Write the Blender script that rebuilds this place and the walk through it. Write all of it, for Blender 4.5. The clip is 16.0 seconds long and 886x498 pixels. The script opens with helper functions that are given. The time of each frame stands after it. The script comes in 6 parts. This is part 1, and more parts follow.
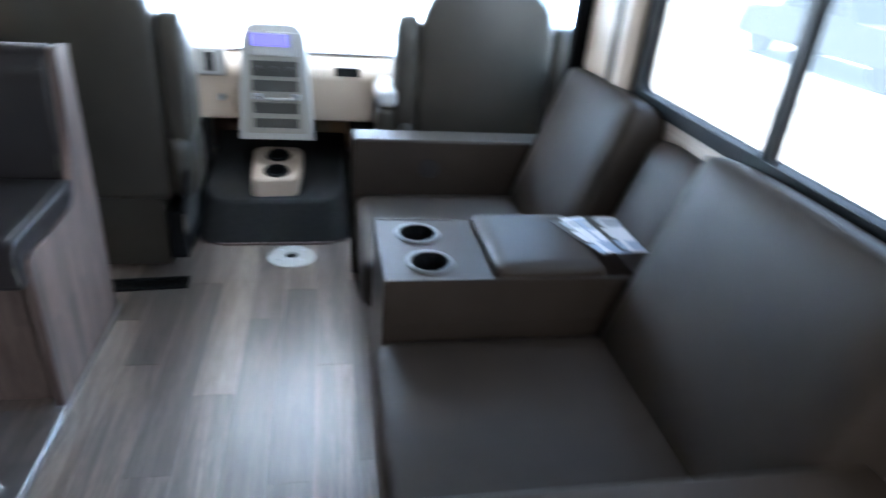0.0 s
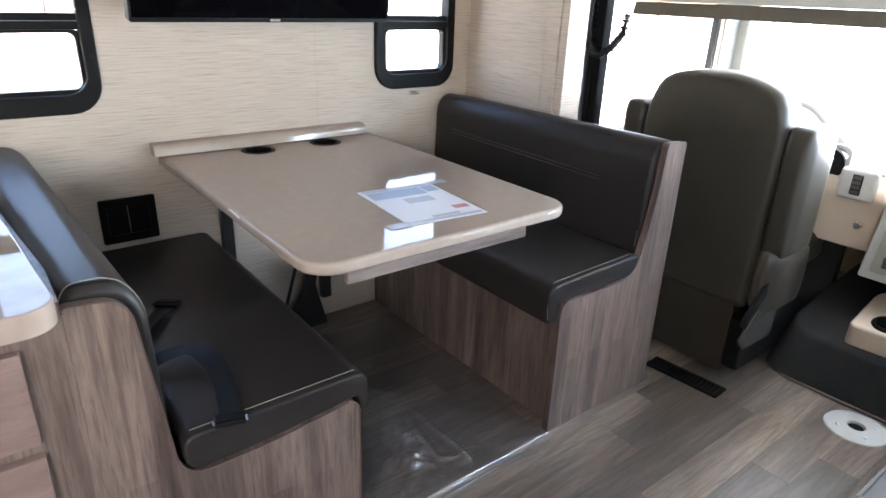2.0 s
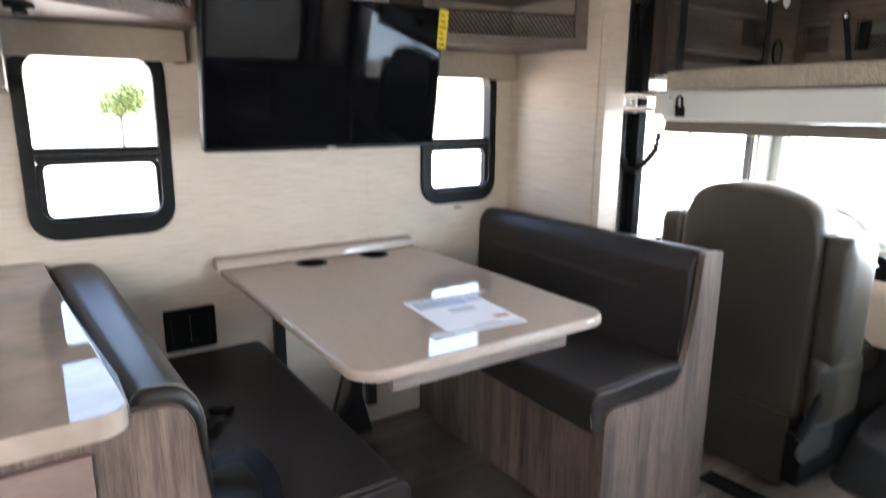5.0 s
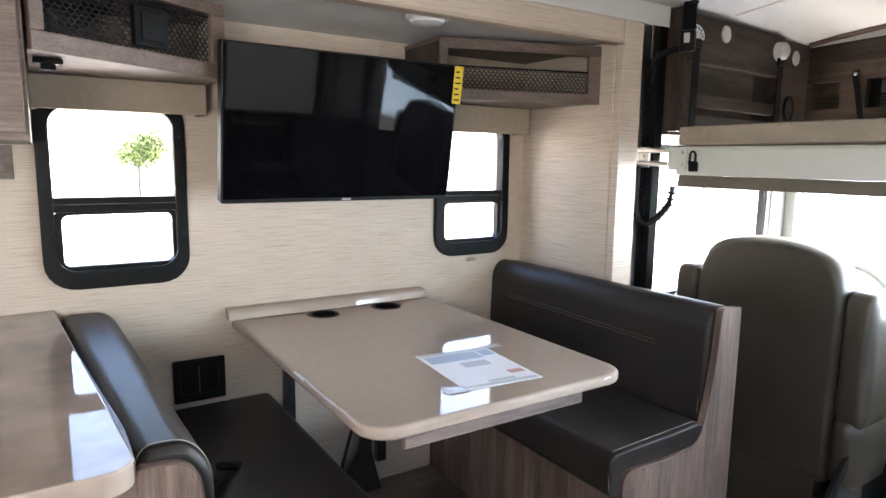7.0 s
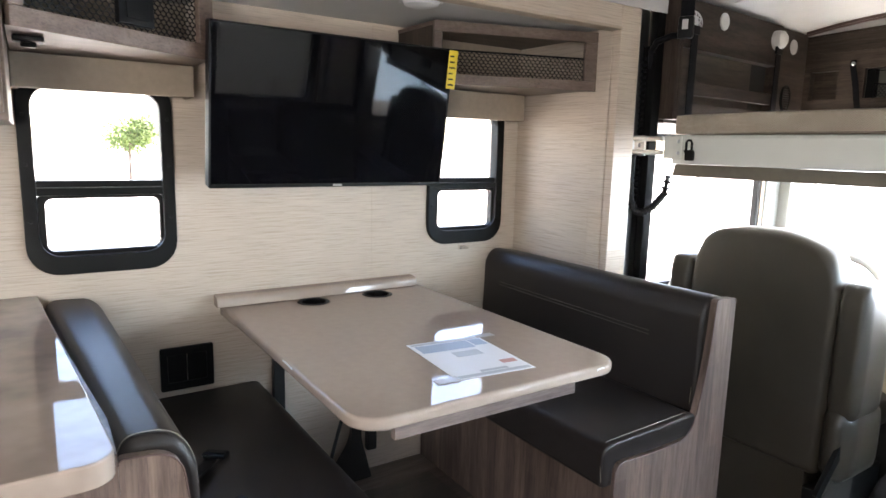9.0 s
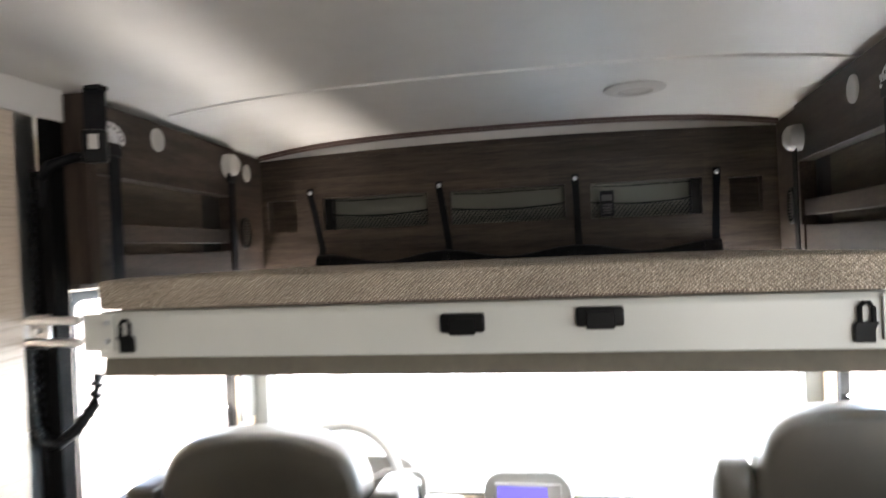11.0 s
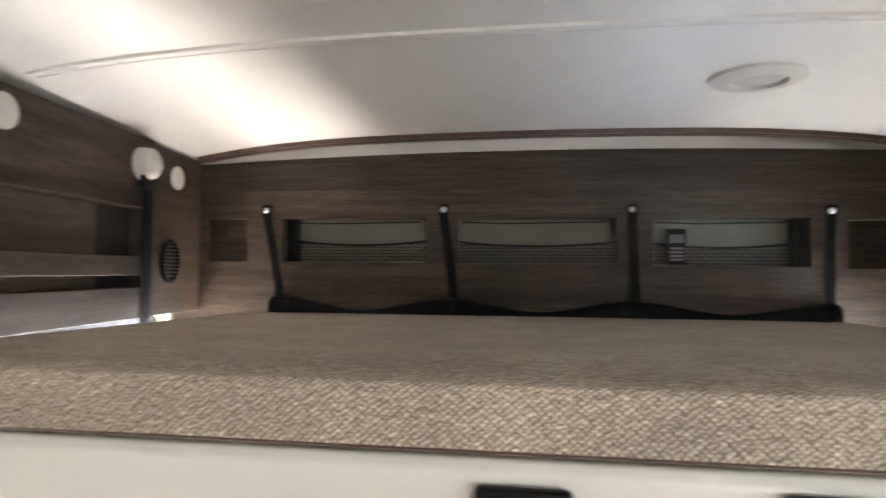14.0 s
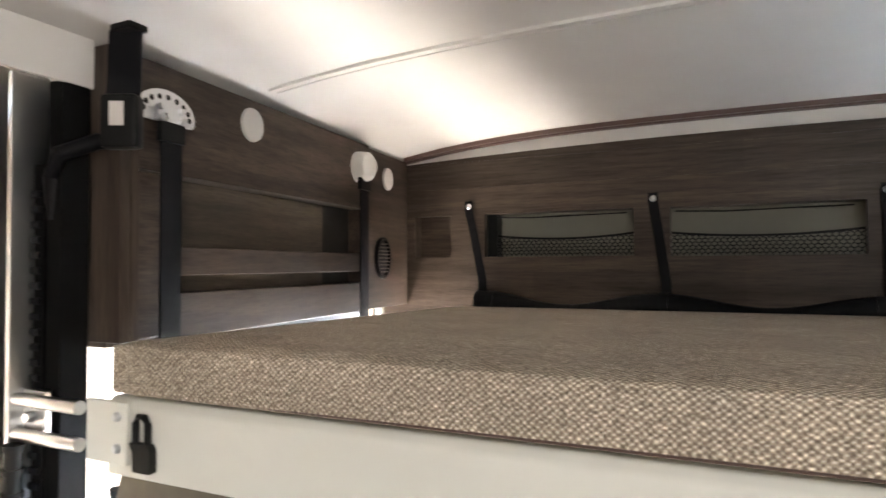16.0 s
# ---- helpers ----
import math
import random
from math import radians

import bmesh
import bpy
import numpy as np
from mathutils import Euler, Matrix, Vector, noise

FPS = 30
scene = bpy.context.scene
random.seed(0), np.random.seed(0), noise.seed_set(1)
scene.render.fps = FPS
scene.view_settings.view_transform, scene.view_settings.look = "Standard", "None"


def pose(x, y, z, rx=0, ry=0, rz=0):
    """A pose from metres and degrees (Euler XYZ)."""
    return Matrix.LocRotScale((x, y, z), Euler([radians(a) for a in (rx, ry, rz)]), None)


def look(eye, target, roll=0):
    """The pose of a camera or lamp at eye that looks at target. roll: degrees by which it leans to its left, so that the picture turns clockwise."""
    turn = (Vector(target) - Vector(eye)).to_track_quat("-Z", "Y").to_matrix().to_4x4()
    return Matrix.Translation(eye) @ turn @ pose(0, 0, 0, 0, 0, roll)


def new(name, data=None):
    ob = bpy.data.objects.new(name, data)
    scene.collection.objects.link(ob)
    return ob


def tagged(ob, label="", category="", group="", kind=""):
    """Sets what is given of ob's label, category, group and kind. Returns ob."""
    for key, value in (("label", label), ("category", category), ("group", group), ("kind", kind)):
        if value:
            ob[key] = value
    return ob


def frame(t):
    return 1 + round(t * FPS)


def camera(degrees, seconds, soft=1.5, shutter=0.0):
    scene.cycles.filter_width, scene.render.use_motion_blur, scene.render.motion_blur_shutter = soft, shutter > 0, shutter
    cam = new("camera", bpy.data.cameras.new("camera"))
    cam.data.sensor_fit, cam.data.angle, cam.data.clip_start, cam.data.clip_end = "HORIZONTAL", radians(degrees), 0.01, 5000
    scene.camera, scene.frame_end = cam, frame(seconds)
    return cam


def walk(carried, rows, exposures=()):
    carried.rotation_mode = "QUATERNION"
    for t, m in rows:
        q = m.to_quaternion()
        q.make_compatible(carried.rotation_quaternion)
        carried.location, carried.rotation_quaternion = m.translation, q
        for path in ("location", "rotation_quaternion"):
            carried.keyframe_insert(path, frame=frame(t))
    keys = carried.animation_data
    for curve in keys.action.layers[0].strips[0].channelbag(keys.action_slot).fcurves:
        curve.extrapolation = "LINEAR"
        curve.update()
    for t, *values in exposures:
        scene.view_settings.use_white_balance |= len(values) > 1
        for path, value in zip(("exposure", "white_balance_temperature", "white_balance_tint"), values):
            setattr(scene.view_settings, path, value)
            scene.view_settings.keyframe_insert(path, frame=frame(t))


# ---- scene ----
cam = camera(70.4, 16.0, shutter=0.5)
PATH = [
    (0, (1.767, -0.473, 1.259), (2.127, 1.266, 0.338), 5.1),
    (0.5, (1.893, -0.318, 1.270), (1.535, 1.434, 0.375), 6.5),
    (1, (2.013, -0.279, 1.298), (0.964, 1.205, 0.463), 4.1),
    (1.5, (2.071, -0.282, 1.290), (0.711, 0.956, 0.505), 2.7),
    (2, (2.104, -0.294, 1.283), (0.653, 0.853, 0.524), 2.1),
    (2.5, (2.131, -0.301, 1.280), (0.645, 0.814, 0.540), 2.2),
    (3, (2.147, -0.315, 1.280), (0.638, 0.777, 0.552), 2.1),
    (3.5, (2.141, -0.321, 1.285), (0.623, 0.761, 0.561), 2.0),
    (4, (2.150, -0.321, 1.280), (0.624, 0.758, 0.567), 1.9),
    (4.5, (2.154, -0.320, 1.284), (0.606, 0.761, 0.626), 1.3),
    (5, (2.168, -0.327, 1.314), (0.544, 0.755, 0.875), 0.4),
    (5.2, (2.161, -0.323, 1.304), (0.503, 0.745, 0.973), 0.6),
    (7.5, (2.148, -0.331, 1.322), (0.483, 0.740, 1.040), 0.8),
    (8, (2.142, -0.329, 1.311), (0.481, 0.747, 1.026), 0.9),
    (8.5, (2.137, -0.324, 1.309), (0.475, 0.749, 1.012), 1.0),
    (9, (2.127, -0.313, 1.314), (0.479, 0.774, 0.994), 1.4),
    (9.5, (2.017, -0.260, 1.315), (0.511, 1.022, 1.012), 1.8),
    (10, (1.809, -0.089, 1.383), (0.759, 1.601, 1.185), -0.5),
    (10.2, (1.778, 0.004, 1.406), (0.904, 1.795, 1.232), -1.4),
    (12.3, (1.576, 0.930, 1.607), (1.499, 2.921, 1.785), -1.0),
    (12.5, (1.579, 0.976, 1.614), (1.507, 2.967, 1.784), -0.7),
    (13, (1.560, 1.038, 1.565), (1.484, 3.031, 1.706), -0.2),
    (13.5, (1.548, 1.057, 1.554), (1.450, 3.052, 1.647), 0.3),
    (14, (1.499, 1.049, 1.550), (1.192, 3.024, 1.621), 0.4),
    (14.5, (1.447, 1.041, 1.545), (0.798, 2.931, 1.613), 0.1),
    (15, (1.416, 1.036, 1.547), (0.541, 2.834, 1.610), -0.3),
    (15.5, (1.402, 1.043, 1.549), (0.455, 2.804, 1.608), -0.4),
    (16, (1.426, 1.057, 1.549), (0.580, 2.868, 1.602), -0.3),
]
walk(cam, [(t, look(eye, target, roll)) for t, eye, target, roll in PATH],
     exposures=[(0.0, 3.6, 5700, 11), (1.0, 3.58, 6400, 14), (2.5, 3.62, 6800, 16), (9.2, 3.55, 7000, 16), (10.0, 3.28, 7000, 16), (12.3, 3.6, 7500, 18), (13.5, 4.0, 7400, 18), (16.0, 4.1, 7500, 18)])

# ---- light ----
world = bpy.data.worlds.new("world")
scene.world = world
world.use_nodes = True
wn = world.node_tree.nodes
sky = wn.new("ShaderNodeTexSky")
sky.sky_type = "NISHITA"
sky.sun_disc = False
SUN_EL, SUN_AZ = radians(50), radians(3)     # azimuth clockwise from +y
sky.sun_elevation, sky.sun_rotation = SUN_EL, SUN_AZ
wn["Background"].inputs["Strength"].default_value = 0.15
world.node_tree.links.new(sky.outputs[0], wn["Background"].inputs["Color"])
sun = new("sun", bpy.data.lights.new("sun", "SUN"))
sun.data.energy, sun.data.angle, sun.data.color = 5.0, radians(0.5), (1, 0.95, 0.88)
sun.matrix_world = look((0, 0, 30), Vector((0, 0, 30)) - Vector((math.sin(SUN_AZ) * math.cos(SUN_EL), math.cos(SUN_AZ) * math.cos(SUN_EL), math.sin(SUN_EL))))


def window_light(name, centre, target, w, h, power, colour=(0.93, 0.97, 1.0)):
    """Skylight that comes in by one opening."""
    la = bpy.data.lights.new(name, "AREA")
    la.shape, la.size, la.size_y, la.energy, la.color = "RECTANGLE", w, h, power, colour
    ob = new(name, la)
    ob.matrix_world = look(centre, target)
    return ob


window_light("skylight_windscreen", (1.46, 3.40, 1.02), (1.46, 0.0, 1.02), 2.3, 0.72, 13, (0.62, 0.81, 1.0))
window_light("skylight_driver_side", (0.236, 2.62, 0.79), (0.9, 2.67, 1.35), 0.7, 0.20, 2.2, (0.94, 0.95, 0.93))
window_light("skylight_passenger_side", (2.80, 2.18, 1.06), (1.3, 1.75, 0.1), 0.72, 0.58, 4.2, (0.50, 0.75, 1.0))
window_light("skylight_passenger_front", (2.692, 2.78, 0.84), (2.25, 2.78, 1.45), 0.45, 0.18, 0.75, (0.80, 0.91, 1.0))
window_light("skylight_sofa_window", (2.745, 0.92, 1.25), (0.9, 1.1, 0.2), 0.8, 0.72, 0.5, (0.72, 0.86, 1.0))
# lamp added at a window out of view, to brighten rail and mattress
window_light("skylight_unseen_window", (2.84, -1.15, 1.25), (1.2, 0.9, 0.9), 0.9, 0.9, 3.6)

# ---- helpers of this scene ----
ORIGIN = {}


def link_mesh(name, bm, material):
    me = bpy.data.meshes.new(name)
    bmesh.ops.recalc_face_normals(bm, faces=bm.faces)
    bm.to_mesh(me)
    bm.free()
    if material:
        me.materials.append(material)
    return new(name, me)


def smooth(ob, angle=40):
    me = ob.data
    me.polygons.foreach_set("use_smooth", [True] * len(me.polygons))
    me.set_sharp_from_angle(angle=radians(angle))
    if len(me.polygons) < 400:
        wn_mod = ob.modifiers.new("weighted_normals", "WEIGHTED_NORMAL")
        wn_mod.keep_sharp, wn_mod.weight = True, 80
    return ob


def thing(name, base, label, category, group="", kind=""):
    """An Empty at base that holds a thing's parts."""
    ob = new(name)
    ob.empty_display_size = 0.05
    ob.location = base
    ORIGIN[ob.name] = Vector(base)
    return tagged(ob, label, category, group, kind)


def part(name, bm, material, parent, label="", rounded=True):
    """One mesh in world coordinates, hung under a thing or a part."""
    o = ORIGIN[parent.name]
    bmesh.ops.translate(bm, verts=bm.verts, vec=-o)
    ob = link_mesh(name, bm, material)
    ob.parent = parent
    ORIGIN[ob.name] = o
    if rounded:
        smooth(ob)
    return tagged(ob, label)


def solid(name, bm, material, label, category, base=None, group="", kind="", rounded=True):
    """A thing of one mesh, in world coordinates, with its origin at base."""
    if base is None:
        xs = [v.co for v in bm.verts]
        base = (sum(v.x for v in xs) / len(xs), sum(v.y for v in xs) / len(xs), min(v.z for v in xs))
    base = Vector(base)
    bmesh.ops.translate(bm, verts=bm.verts, vec=-base)
    ob = link_mesh(name, bm, material)
    ob.location = base
    ORIGIN[ob.name] = base
    if rounded:
        smooth(ob)
    return tagged(ob, label, category, group, kind)


def structure(name, bm, material, label="", category="", rounded=False):
    ob = link_mesh(name, bm, material)
    ORIGIN[ob.name] = Vector((0, 0, 0))
    if rounded:
        smooth(ob)
    return tagged(ob, label, category or name.split("_")[0], kind="structure")


def add_box(bm, x0, x1, y0, y1, z0, z1, bev=0.0, seg=2):
    made = bmesh.ops.create_cube(bm, size=1.0)["verts"]
    for v in made:
        v.co = Vector((x0 + (v.co.x + 0.5) * (x1 - x0), y0 + (v.co.y + 0.5) * (y1 - y0), z0 + (v.co.z + 0.5) * (z1 - z0)))
    if bev > 0:
        edges = list({e for v in made for e in v.link_edges})
        bmesh.ops.bevel(bm, geom=edges, offset=bev, segments=seg, profile=0.5, affect="EDGES", clamp_overlap=True)
    return bm


def box(x0, x1, y0, y1, z0, z1, bev=0.0, seg=2):
    return add_box(bmesh.new(), x0, x1, y0, y1, z0, z1, bev, seg)


def boxes(*dims, bev=0.0, seg=2):
    bm = bmesh.new()
    for d in dims:
        sub = box(*d, bev=bev, seg=seg)
        merge(bm, sub)
    return bm


def merge(bm, other):
    me = bpy.data.meshes.new("tmp")
    other.to_mesh(me)
    other.free()
    bm.from_mesh(me)
    bpy.data.meshes.remove(me)
    return bm


def moved(bm, m):
    bmesh.ops.transform(bm, matrix=m, verts=bm.verts)
    return bm


def axis_map(axis, u, v, w):
    """A point of a profile in (u, v), w along the axis: x -> (y, z), y -> (x, z), z -> (x, y)."""
    return {"x": (w, u, v), "y": (u, w, v), "z": (u, v, w)}[axis]


def prism(profile, axis, a, b, bev=0.0, seg=2):
    """A profile drawn out along an axis from a to b."""
    bm = bmesh.new()
    lo = [bm.verts.new(axis_map(axis, u, v, a)) for u, v in profile]
    hi = [bm.verts.new(axis_map(axis, u, v, b)) for u, v in profile]
    caps = [bm.faces.new(lo), bm.faces.new(hi)]
    n = len(profile)
    for i in range(n):
        bm.faces.new((lo[i], lo[(i + 1) % n], hi[(i + 1) % n], hi[i]))
    bmesh.ops.recalc_face_normals(bm, faces=bm.faces)
    if bev > 0:
        edges = list({e for f in caps for e in f.edges})
        bmesh.ops.bevel(bm, geom=edges, offset=bev, segments=seg, profile=0.5, affect="EDGES", clamp_overlap=True)
    return bm


def round_rect(u0, u1, v0, v1, r, n=6):
    """A rectangle with rounded corners; r is one radius, or four from (u1, v1) round to the left."""
    rs = r if isinstance(r, (list, tuple)) else [r] * 4
    pts = []
    for (cu, cv, su, sv, a0), rr in zip(((u1, v1, -1, -1, 0), (u0, v1, 1, -1, 90), (u0, v0, 1, 1, 180), (u1, v0, -1, 1, 270)), rs):
        if rr <= 0:
            pts.append((cu, cv))
            continue
        for i in range(n + 1):
            a = radians(a0 + 90 * i / n)
            pts.append((cu + su * rr + rr * math.cos(a), cv + sv * rr + rr * math.sin(a)))
    return pts


def soft_path(corners, r=0.02, n=5):
    """A closed outline whose corners (u, v, radius) are rounded."""
    out = []
    m = len(corners)
    for i in range(m):
        p0, p1, p2 = (Vector(corners[(i + k) % m][:2]) for k in (-1, 0, 1))
        rr = corners[i][2] if len(corners[i]) > 2 else r
        d0, d2 = (p0 - p1), (p2 - p1)
        a = min(rr, d0.length * 0.49, d2.length * 0.49)
        if a < 1e-4:
            out.append(tuple(p1))
            continue
        s, e = p1 + d0.normalized() * a, p1 + d2.normalized() * a
        for k in range(n + 1):
            f = k / n
            out.append(tuple((1 - f) ** 2 * s + 2 * f * (1 - f) * p1 + f * f * e))
    return out


def ring(outer, inner, axis, a, b, bev=0.0):
    """A frame between two outlines with the same number of points, from a to b along the axis."""
    bm = bmesh.new()
    rows = [[bm.verts.new(axis_map(axis, u, v, w)) for u, v in line] for line, w in ((outer, a), (outer, b), (inner, b), (inner, a))]
    n = len(outer)
    for k in range(4):
        p, q = rows[k], rows[(k + 1) % 4]
        for i in range(n):
            bm.faces.new((p[i], p[(i + 1) % n], q[(i + 1) % n], q[i]))
    bmesh.ops.recalc_face_normals(bm, faces=bm.faces)
    if bev > 0:
        sharp = [e for e in bm.edges if len(e.link_faces) == 2 and e.calc_face_angle(0) > 1.0]
        bmesh.ops.bevel(bm, geom=sharp, offset=bev, segments=2, profile=0.5, affect="EDGES", clamp_overlap=True)
    return bm


def tube(points, r, n=10, cap=True):
    """A round bar along a line of points."""
    bm = bmesh.new()
    pts = [Vector(p) for p in points]
    rows = []
    up = Vector((0, 0, 1))
    for i, p in enumerate(pts):
        d = (pts[min(i + 1, len(pts) - 1)] - pts[max(i - 1, 0)]).normalized()
        side = d.cross(up if abs(d.z) < 0.95 else Vector((0, 1, 0))).normalized()
        over = side.cross(d).normalized()
        rr = r[i] if isinstance(r, (list, tuple)) else r
        rows.append([bm.verts.new(p + side * rr * math.cos(2 * math.pi * k / n) + over * rr * math.sin(2 * math.pi * k / n)) for k in range(n)])
    for p, q in zip(rows, rows[1:]):
        for k in range(n):
            bm.faces.new((p[k], p[(k + 1) % n], q[(k + 1) % n], q[k]))
    if cap:
        bm.faces.new(rows[0])
        bm.faces.new(rows[-1])
    return bm


def ribbon(points, width, thick, side):
    """A strap along points, width across `side`."""
    bm = bmesh.new()
    pts = [Vector(p) for p in points]
    rows = []
    for i, p in enumerate(pts):
        d = (pts[min(i + 1, len(pts) - 1)] - pts[max(i - 1, 0)]).normalized()
        s = Vector(side[i] if isinstance(side, list) else side).normalized()
        n = d.cross(s).normalized()
        w, h = s * width / 2, n * thick / 2
        rows.append([bm.verts.new(p + k) for k in (w + h, -w + h, -w - h, w - h)])
    for p, q in zip(rows, rows[1:]):
        for k in range(4):
            bm.faces.new((p[k], p[(k + 1) % 4], q[(k + 1) % 4], q[k]))
    bm.faces.new(rows[0])
    bm.faces.new(rows[-1])
    return bm


def lathe(profile, centre, axis="z", n=32, cap=True):
    """A profile of (radius, height) turned about an axis through centre."""
    bm = bmesh.new()
    rows = []
    for r, h in profile:
        row = []
        for k in range(n):
            a = 2 * math.pi * k / n
            c, s = r * math.cos(a), r * math.sin(a)
            p = {"z": (c, s, h), "x": (h, c, s), "y": (c, h, s)}[axis]
            row.append(bm.verts.new(Vector(centre) + Vector(p)))
        rows.append(row)
    for p, q in zip(rows, rows[1:]):
        for k in range(n):
            bm.faces.new((p[k], p[(k + 1) % n], q[(k + 1) % n], q[k]))
    if cap and profile[0][0] > 1e-6:
        bm.faces.new(rows[0])
    if cap and profile[-1][0] > 1e-6:
        bm.faces.new(rows[-1])
    bmesh.ops.remove_doubles(bm, verts=bm.verts, dist=1e-6)
    return bm


def holed_plate(axis, w0, w1, u0, u1, v0, v1, holes):
    """A wall in a plane across `axis`, w0 to w1 thick, with rectangular holes through it."""
    us = sorted({u0, u1, *[h[0] for h in holes], *[h[1] for h in holes]})
    vs = sorted({v0, v1, *[h[2] for h in holes], *[h[3] for h in holes]})
    bm = bmesh.new()
    grid = {}

    def vert(i, j, k):
        if (i, j, k) not in grid:
            grid[i, j, k] = bm.verts.new(axis_map(axis, us[i], vs[j], (w0, w1)[k]))
        return grid[i, j, k]

    def open_cell(i, j):
        if not (0 <= i < len(us) - 1 and 0 <= j < len(vs) - 1):
            return True
        cu, cv = (us[i] + us[i + 1]) / 2, (vs[j] + vs[j + 1]) / 2
        return any(h[0] < cu < h[1] and h[2] < cv < h[3] for h in holes)

    for i in range(len(us) - 1):
        for j in range(len(vs) - 1):
            if open_cell(i, j):
                continue
            for k in (0, 1):
                bm.faces.new([vert(*p, k) for p in ((i, j), (i + 1, j), (i + 1, j + 1), (i, j + 1))])
            for di, dj, a, b in ((-1, 0, (i, j), (i, j + 1)), (1, 0, (i + 1, j), (i + 1, j + 1)), (0, -1, (i, j), (i + 1, j)), (0, 1, (i, j + 1), (i + 1, j + 1))):
                if open_cell(i + di, j + dj):
                    bm.faces.new([vert(*a, 0), vert(*b, 0), vert(*b, 1), vert(*a, 1)])
    return bm


def cushion(x0, x1, y0, y1, z0, z1, r=0.03, puff=0.012, n=14):
    """A stuffed block with rounded edges and a slightly crowned face on every side."""
    bm = box(x0, x1, y0, y1, z0, z1)
    bmesh.ops.subdivide_edges(bm, edges=bm.edges[:], cuts=n, use_grid_fill=True)
    c, h = Vector(((x0 + x1) / 2, (y0 + y1) / 2, (z0 + z1) / 2)), Vector(((x1 - x0) / 2, (y1 - y0) / 2, (z1 - z0) / 2))
    for v in bm.verts:
        p = v.co - c
        core = Vector([max(-(h[k] - r), min(h[k] - r, p[k])) for k in range(3)])
        d = p - core
        q = core + (d.normalized() * r if d.length > 1e-6 else d)
        e = [1 - (p[k] / h[k]) ** 2 for k in range(3)]
        for k in range(3):
            if abs(abs(p[k]) - h[k]) < 1e-5:
                q[k] += math.copysign(puff * e[(k + 1) % 3] ** 0.5 * e[(k + 2) % 3] ** 0.5, p[k]) if min(e[(k + 1) % 3], e[(k + 2) % 3]) > 0 else 0
        v.co = c + q
    return bm


def plate_with_wells(x0, x1, y0, y1, z, wells, r):
    """A flat top with round holes, one cell of it round each hole."""
    bm = bmesh.new()
    ys = [y0] + [(wells[i][1] + wells[i + 1][1]) / 2 for i in range(len(wells) - 1)] + [y1]
    n = 32
    for (cx, cy), ya, yb in zip(wells, ys, ys[1:]):
        outer, inner = [], []
        for k in range(n):
            a = 2 * math.pi * (k + 0.5) / n
            c, s = math.cos(a), math.sin(a)
            tx = ((x1 - cx) / c if c > 0 else (x0 - cx) / c) if abs(c) > 1e-6 else 1e9
            ty = ((yb - cy) / s if s > 0 else (ya - cy) / s) if abs(s) > 1e-6 else 1e9
            t = min(tx, ty)
            outer.append(bm.verts.new((cx + t * c, cy + t * s, z)))
            inner.append(bm.verts.new((cx + r * c, cy + r * s, z)))
        for qx in (x0, x1):
            for qy in (ya, yb):
                corner = Vector((qx, qy, z))
                min(outer, key=lambda v: (v.co - corner).length).co = corner
        for k in range(n):
            bm.faces.new((outer[k], outer[(k + 1) % n], inner[(k + 1) % n], inner[k]))
    return bm

# ---- materials ----
def material(name):
    m = bpy.data.materials.new(name)
    m.use_nodes = True
    return m, m.node_tree.nodes, m.node_tree.links, m.node_tree.nodes["Principled BSDF"]


def ramp(nodes, stops):
    r = nodes.new("ShaderNodeValToRGB")
    while len(r.color_ramp.elements) > len(stops):
        r.color_ramp.elements.remove(r.color_ramp.elements[-1])
    while len(r.color_ramp.elements) < len(stops):
        r.color_ramp.elements.new(0.5)
    for e, (p, c) in zip(r.color_ramp.elements, stops):
        e.position, e.color = p, (*c, 1)
    return r


def coords(nodes, links, scale, offset=None):
    tc, mp = nodes.new("ShaderNodeNewGeometry"), nodes.new("ShaderNodeMapping")
    mp.inputs["Scale"].default_value = scale
    links.new(tc.outputs["Position"], mp.inputs["Vector"])
    if offset is not None:
        links.new(offset, mp.inputs["Location"])
    return mp.outputs["Vector"]


def noise_tex(nodes, links, vec, scale, detail=4, rough=0.55):
    t = nodes.new("ShaderNodeTexNoise")
    t.inputs["Scale"].default_value, t.inputs["Detail"].default_value, t.inputs["Roughness"].default_value = scale, detail, rough
    links.new(vec, t.inputs["Vector"])
    return t


def bump(nodes, links, bsdf, height, strength, dist=0.002):
    b = nodes.new("ShaderNodeBump")
    b.inputs["Strength"].default_value, b.inputs["Distance"].default_value = strength, dist
    links.new(height, b.inputs["Height"])
    links.new(b.outputs[0], bsdf.inputs["Normal"])


def mix(nodes, links, a, b, fac, mode="MIX"):
    m = nodes.new("ShaderNodeMix")
    m.data_type, m.blend_type = "RGBA", mode
    for sock, val in ((m.inputs[0], fac), (m.inputs[6], a), (m.inputs[7], b)):
        if isinstance(val, (int, float)):
            sock.default_value = val
        elif isinstance(val, tuple):
            sock.default_value = (*val, 1)
        else:
            links.new(val, sock)
    return m.outputs[2]


